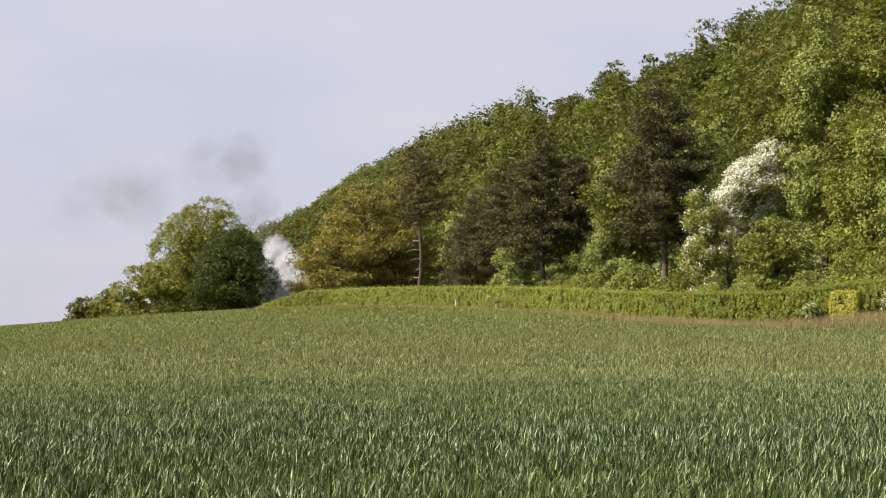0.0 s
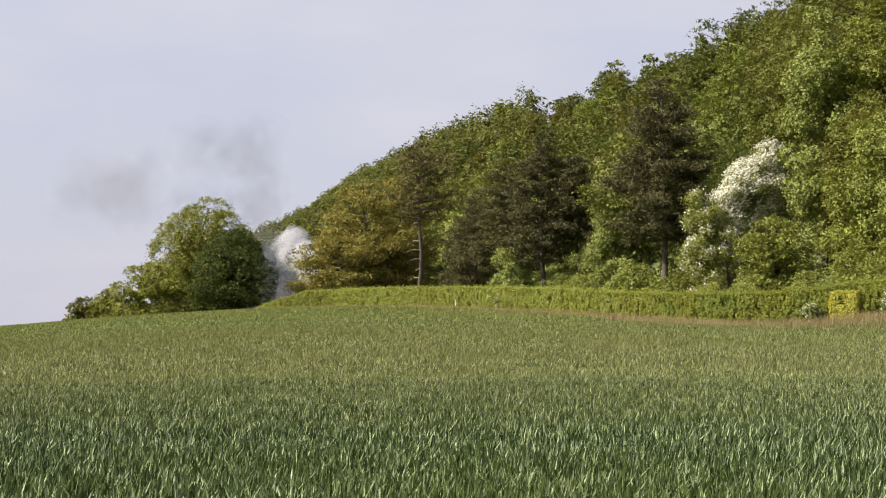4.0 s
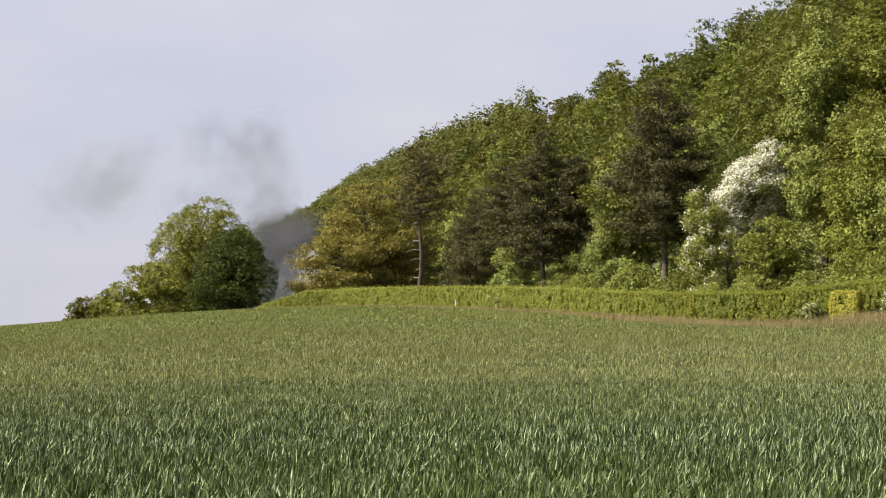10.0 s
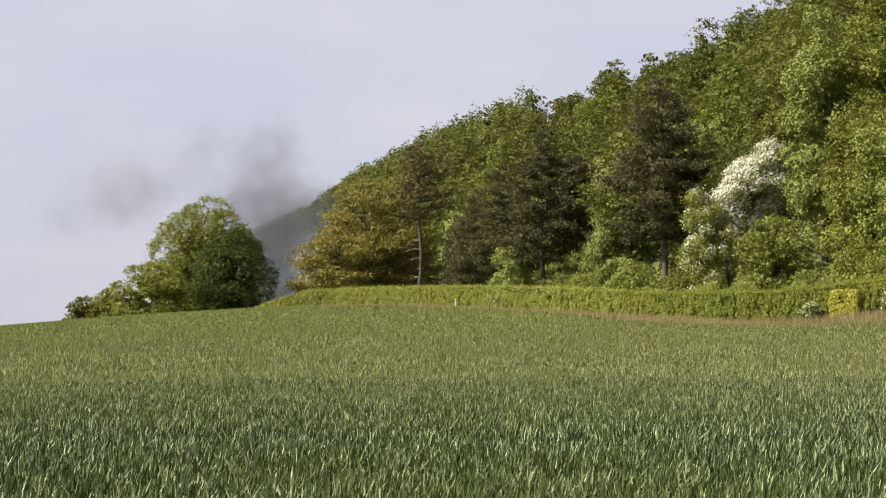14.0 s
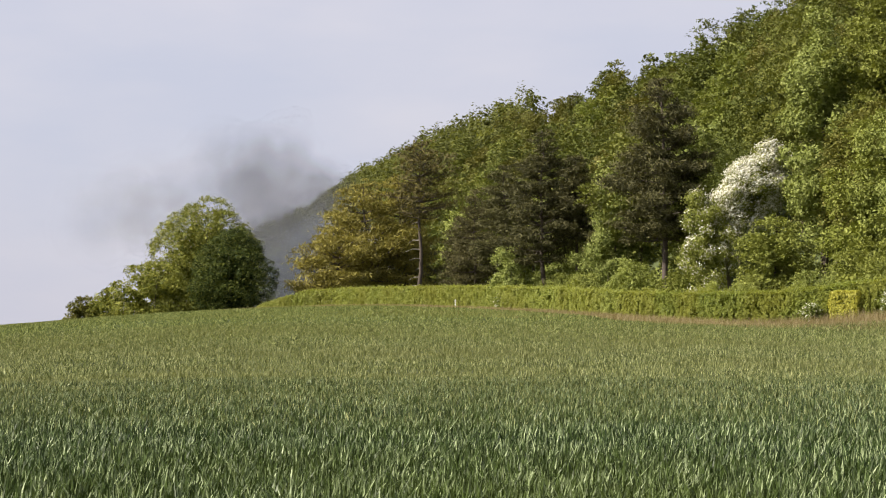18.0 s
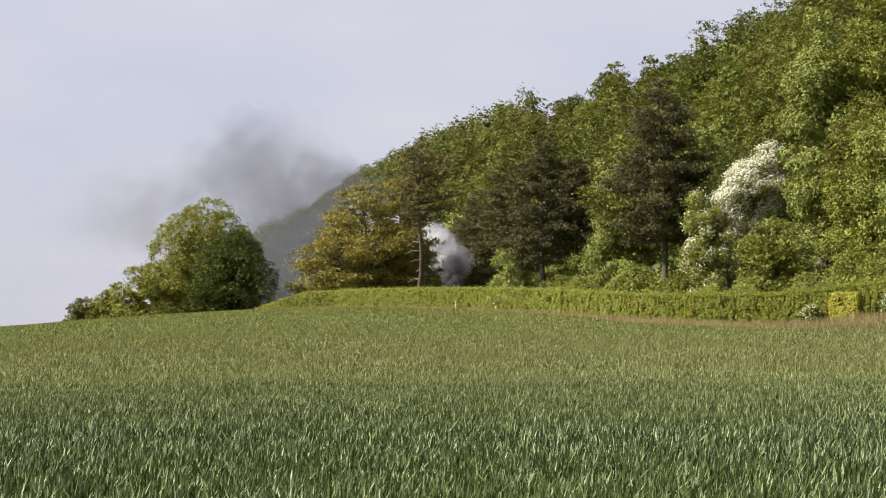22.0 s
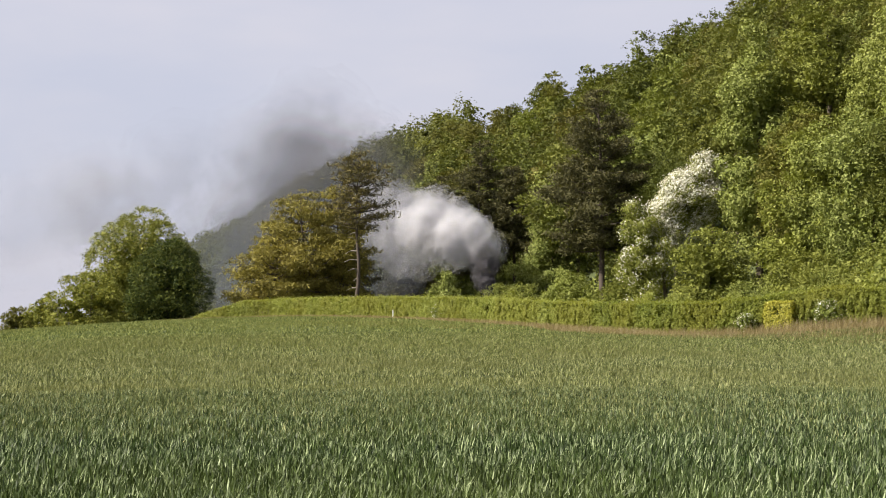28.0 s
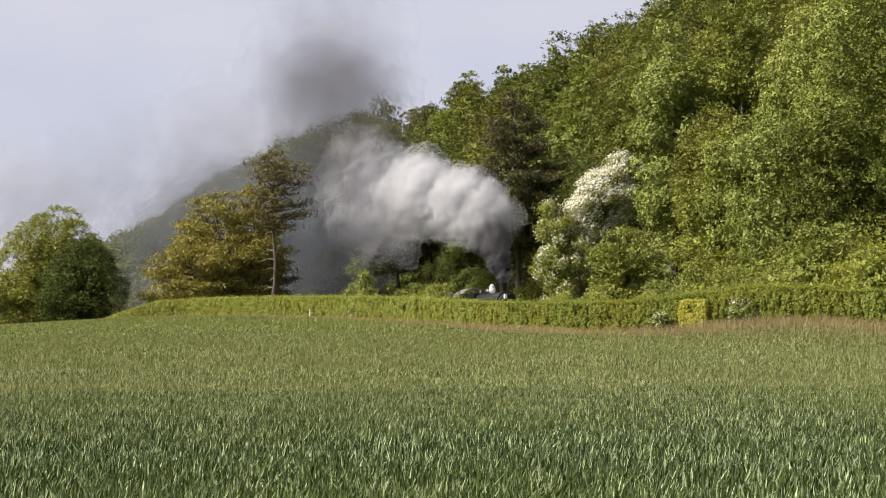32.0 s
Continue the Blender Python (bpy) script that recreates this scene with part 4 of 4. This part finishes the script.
def coach():
    e = base_empty("railway_coach", 0, 0, 0)
    bm = bmesh.new()
    box(bm, -1.35, 1.35, -9.6, 9.6, 1.05, 3.24)
    part("body", bm, M_MAROON, e)
    bm = bmesh.new()
    seg = 12
    rows = [[], []]
    for k in range(seg + 1):
        w = math.pi * k / seg
        for j, y in enumerate((-9.7, 9.7)):
            rows[j].append(bm.verts.new((1.4 * math.cos(w), y, 3.22 + 0.72 * math.sin(w))))
    for k in range(seg):
        bm.faces.new((rows[0][k], rows[0][k + 1], rows[1][k + 1], rows[1][k]))
    bm.faces.new(rows[0])
    bm.faces.new(rows[1][::-1])
    part("roof", bm, M_ROOF, e)
    for i in range(8):
        for s in (-1, 1):
            bm = bmesh.new()
            x = sorted((s * 1.352, s * 1.362))
            box(bm, x[0], x[1], -8.6 + 2.2 * i, -7.2 + 2.2 * i, 2.0, 2.85)
            part("window", bm, M_STEEL, e)
    for s in (-0.72, 0.72):
        for y in (-7.4, -5.0, 5.0, 7.4):
            bm = bmesh.new()
            cyl(bm, (s - 0.07, y, 0.46), (s + 0.07, y, 0.46), 0.46, sides=20)
            part("wheel", bm, M_STEEL, e)
    e.matrix_basis = train_pose(0, 26.4)
    return tagged(e, "dark maroon railway coach with a grey curved roof", "railway coach", group="train coaches")


ENGINE, TENDER, COACH = engine(), tender(), coach()
COACH_B = copy_thing(COACH, train_pose(0, 46.4))


# ---- smoke ----
def puff_mesh(name, seed, mat, shells=5, bump=0.34, fine=4, rough=1.0):
    """A soft ball of nested see-through skins, each with its own billows; radius about 1."""
    bm = bmesh.new()
    bmesh.ops.create_icosphere(bm, subdivisions=fine, radius=1.0)
    D = np.array([v.co[:] for v in bm.verts])
    Fq = np.array([[v.index for v in f.verts] for f in bm.faces])
    bm.free()
    out = []
    for k in range(shells):
        r = 1.12 - 0.62 * (k / max(shells - 1, 1)) ** 0.8
        o = seed * 7.3 + k * 0.22
        g = np.array([noise.noise(Vector(d * 1.7) + Vector((o, 0, o))) + 0.55 * rough * noise.noise(Vector(d * 3.9) + Vector((0, o, 2)))
                      + 0.28 * rough * noise.noise(Vector(d * 8.0) + Vector((o, o, 5))) for d in D])
        out.append((D * (r * (1 + bump * g))[:, None], Fq))
    V, Fq = joined(out)
    return np_mesh(name, V, Fq, mat=mat, smooth=True)


# metres behind the chimney, sideways, above the rail, radius, kind
PLUME = (
    (0.0, 0.0, 4.4, 0.55, 0), (0.3, -0.1, 5.2, 0.75, 0), (0.8, -0.1, 6.1, 0.95, 0), (1.4, -0.2, 7.1, 1.2, 0), (2.4, 0.1, 8.3, 1.5, 0),
    (1.5, -0.5, 3.40, 0.26, 5), (1.4, -0.5, 3.72, 0.17, 5), (28.0, -0.4, 14.2, 3.2, 2), (32.0, 0.2, 15.6, 3.3, 2), (36.0, 0.0, 13.0, 3.6, 2), (38.0, 0.0, 17.5, 3.6, 2),
    (44.0, 0.5, 14.5, 4.0, 2), (46.0, -0.5, 20.0, 4.0, 2), (52.0, 0.0, 17.0, 4.5, 2), 
    (80.0, 0.0, 19.0, 6.5, 6),
    (86.0, 0.0, 31.0, 6.5, 6), (96.0, 1.0, 24.0, 7.0, 6), (104.0, 0.0, 33.0, 7.0, 6), (115.0, -2.0, 26.0, 8.0, 6), (128.0, -3.0, 34.0, 8.5, 6),
    (140.0, -3.0, 27.0, 9.0, 6), (160.0, -5.0, 36.0, 10.0, 6), (175.0, -6.0, 30.0, 10.0, 6), (200.0, -8.0, 38.0, 12.0, 4), (225.0, -12.0, 34.0, 13.0, 4),
    (255.0, -14.0, 42.0, 15.0, 4), (290.0, -18.0, 40.0, 16.0, 4), (330.0, -22.0, 48.0, 18.0, 4), (380.0, -30.0, 46.0, 20.0, 4),
    (62.0, 0.0, 11.0, 8.0, 7), (74.0, 1.0, 18.0, 9.0, 7), (84.0, 0.0, 11.0, 9.0, 7), (98.0, 0.0, 19.0, 10.0, 7), (108.0, 1.0, 11.0, 10.0, 7),
    (126.0, 0.0, 18.0, 11.0, 7), (140.0, 0.0, 10.0, 11.0, 7), (160.0, 0.0, 20.0, 12.0, 7), (182.0, 0.0, 12.0, 12.0, 7), (210.0, -2.0, 20.0, 13.0, 7))
WHITE = random.Random(8)
for n in range(26):
    back = 2.6 + 26.0 * (n / 25) ** 1.15
    PLUME += ((back, WHITE.uniform(-1.0, 1.0), 10.0 + 0.20 * back + WHITE.uniform(-1.5, 1.4), 1.35 + 0.045 * back + WHITE.uniform(0.0, 0.6), 1),)
for n in range(34):
    rise = (n * 0.618) % 1.0
    PLUME += ((42.0 + 1.0 * n, WHITE.uniform(-1.0, 1.0), 17.0 + 18.0 * rise, 3.6 + WHITE.uniform(0.0, 1.6) + 1.2 * rise, 3),)
SMOKE_KINDS = ((SM_DARK, "dark_smoke_puff", "dense dark grey smoke leaving the chimney"),
               (SM_WHITE, "white_smoke_puff", "billowing white smoke and steam over the railway"),
               (SM_GREY, "grey_smoke_puff", "thinning grey smoke trailing behind the train"),
               (SM_TAIL, "drifting_smoke_puff", "dark thin smoke drifting over the trees"),
               (SM_FAINT, "thin_smoke_puff", "faint hazy smoke hanging in the sky"),
               (SM_STEAM, "steam_wisp", "small white steam wisp on the locomotive"),
               (SM_TAIL_THIN, "drifting_smoke_puff", "thinning grey smoke drifting over the far trees"),
               (SM_VEIL, "smoke_veil", "blue-grey smoke hanging low before the wood"))
PUFFS = []


def smoke():
    meshes = {}
    for i, (s, side, up, r, k) in enumerate(PLUME):
        mat, name, words = SMOKE_KINDS[k]
        key = (k, i % 3)
        if key not in meshes:
            meshes[key] = puff_mesh("puff", 3 * k + i % 3 + 1, mat, (8, 8, 8, 6, 8, 5, 7, 8)[k], (0.34, 0.30, 0.34, 0.30, 0.22, 0.3, 0.28, 0.25)[k], 4 if k < 3 else 3, (1, 1.2, 0.9, 0.8, 0.2, 1, 0.5, 0.3)[k])
        ob = new(name, meshes[key])
        ob.scale = (1.25 * r, 1.25 * r, r) if k in (3, 6) else (r, r, r)
        tagged(ob, words, "smoke", group="smoke plume")
        PUFFS.append((ob, i, s, side, up, r, k))


smoke()


# ---- what moves ----
def motions():
    for ob, back in ((ENGINE, 0), (TENDER, 12.9), (COACH, 26.4), (COACH_B, 46.4)):
        walk(ob, [(0, train_pose(0, back)), (32, train_pose(32, back))])
    for ob, i, s, side, up, r, k in PUFFS:
        rows = []
        spin = 9.0 / r
        for t in np.arange(0, 32.01, 2.0):
            w = i * 2.4 + t * 0.55
            drift, across_wind, jog = 0.0, math.sin(i * 12.9898) * 0.9 + math.sin(i * 5.13) * 0.35, 0.0
            if k == 7:
                lift, spread = 1.0, 1.0
            elif k in (0, 1, 2, 5):
                lift = float(np.interp(t, (0, 4, 12, 20, 24, 28, 32), ((1.7, 1.7) if k < 2 else (0.5, 0.5)) + (0.8, 0.9, 1.05, 0.84, 0.92)))
                spread = float(np.interp(t, (0, 4, 12, 20, 24, 26, 28, 32), (2.4, 2.0, 1.6, 1.6, 1.35, 1.2, 1.0, 1.0))) if k in (1, 2) else 1.0
            elif k == 3:
                lift = float(np.interp(t, (0, 8, 10, 14, 18, 24, 28, 30, 32), (0.15, 0.3, 0.7, 0.92, 1.02, 1.08, 0.95, 0.98, 1.0)))
                spread = float(np.interp(t, (0, 10, 14, 18, 24, 28, 30, 32), (1.0, 1.2, 1.5, 1.8, 2.2, 1.5, 1.15, 1.05)))
                drift = float(np.interp(t, (0, 14, 24, 28), (-3.0, -5.0, -9.0, 0.0))) + across_wind * float(np.interp(t, (0, 10, 14, 24, 28, 32), (2.0, 6.0, 11.0, 15.0, 9.0, 4.5)))
                jog = 2.0 * math.sin(i * 3.7)
            else:
                lift = float(np.interp(t, (0, 9, 18, 24, 28, 32), (1.9, 1.8, 1.12, 0.98, 0.92, 0.80)))
                spread = float(np.interp(t, (0, 9, 18, 32), (1.6, 1.45, 1.2, 1.0)))
                drift = float(np.interp(t, (0, 9, 18, 24, 28, 32), (-16, -28, -17, -18, -16, -14))) * s / 120 if s < 190 else 0.0
                drift += across_wind * float(np.interp(t, (0, 9, 18, 28, 32), (28.0, 40.0, 19.0, 18.0, 15.0)))
                jog = 4.0 * math.sin(i * 3.7)
            m = train_pose(t, s * spread + 0.3 * r * math.sin(w), side + drift + 0.15 * r * math.cos(w * 0.8), 4 + (up - 4) * (lift if up > 6 else 1) + jog + 0.18 * r * math.sin(w * 0.7 + i))
            m = m @ pose(0, 0, 0, spin * t * 1.2 + 40 * i, 20 * math.sin(w * 0.5), 50 * i)
            rows.append((float(t), m))
        walk(ob, rows)


motions()
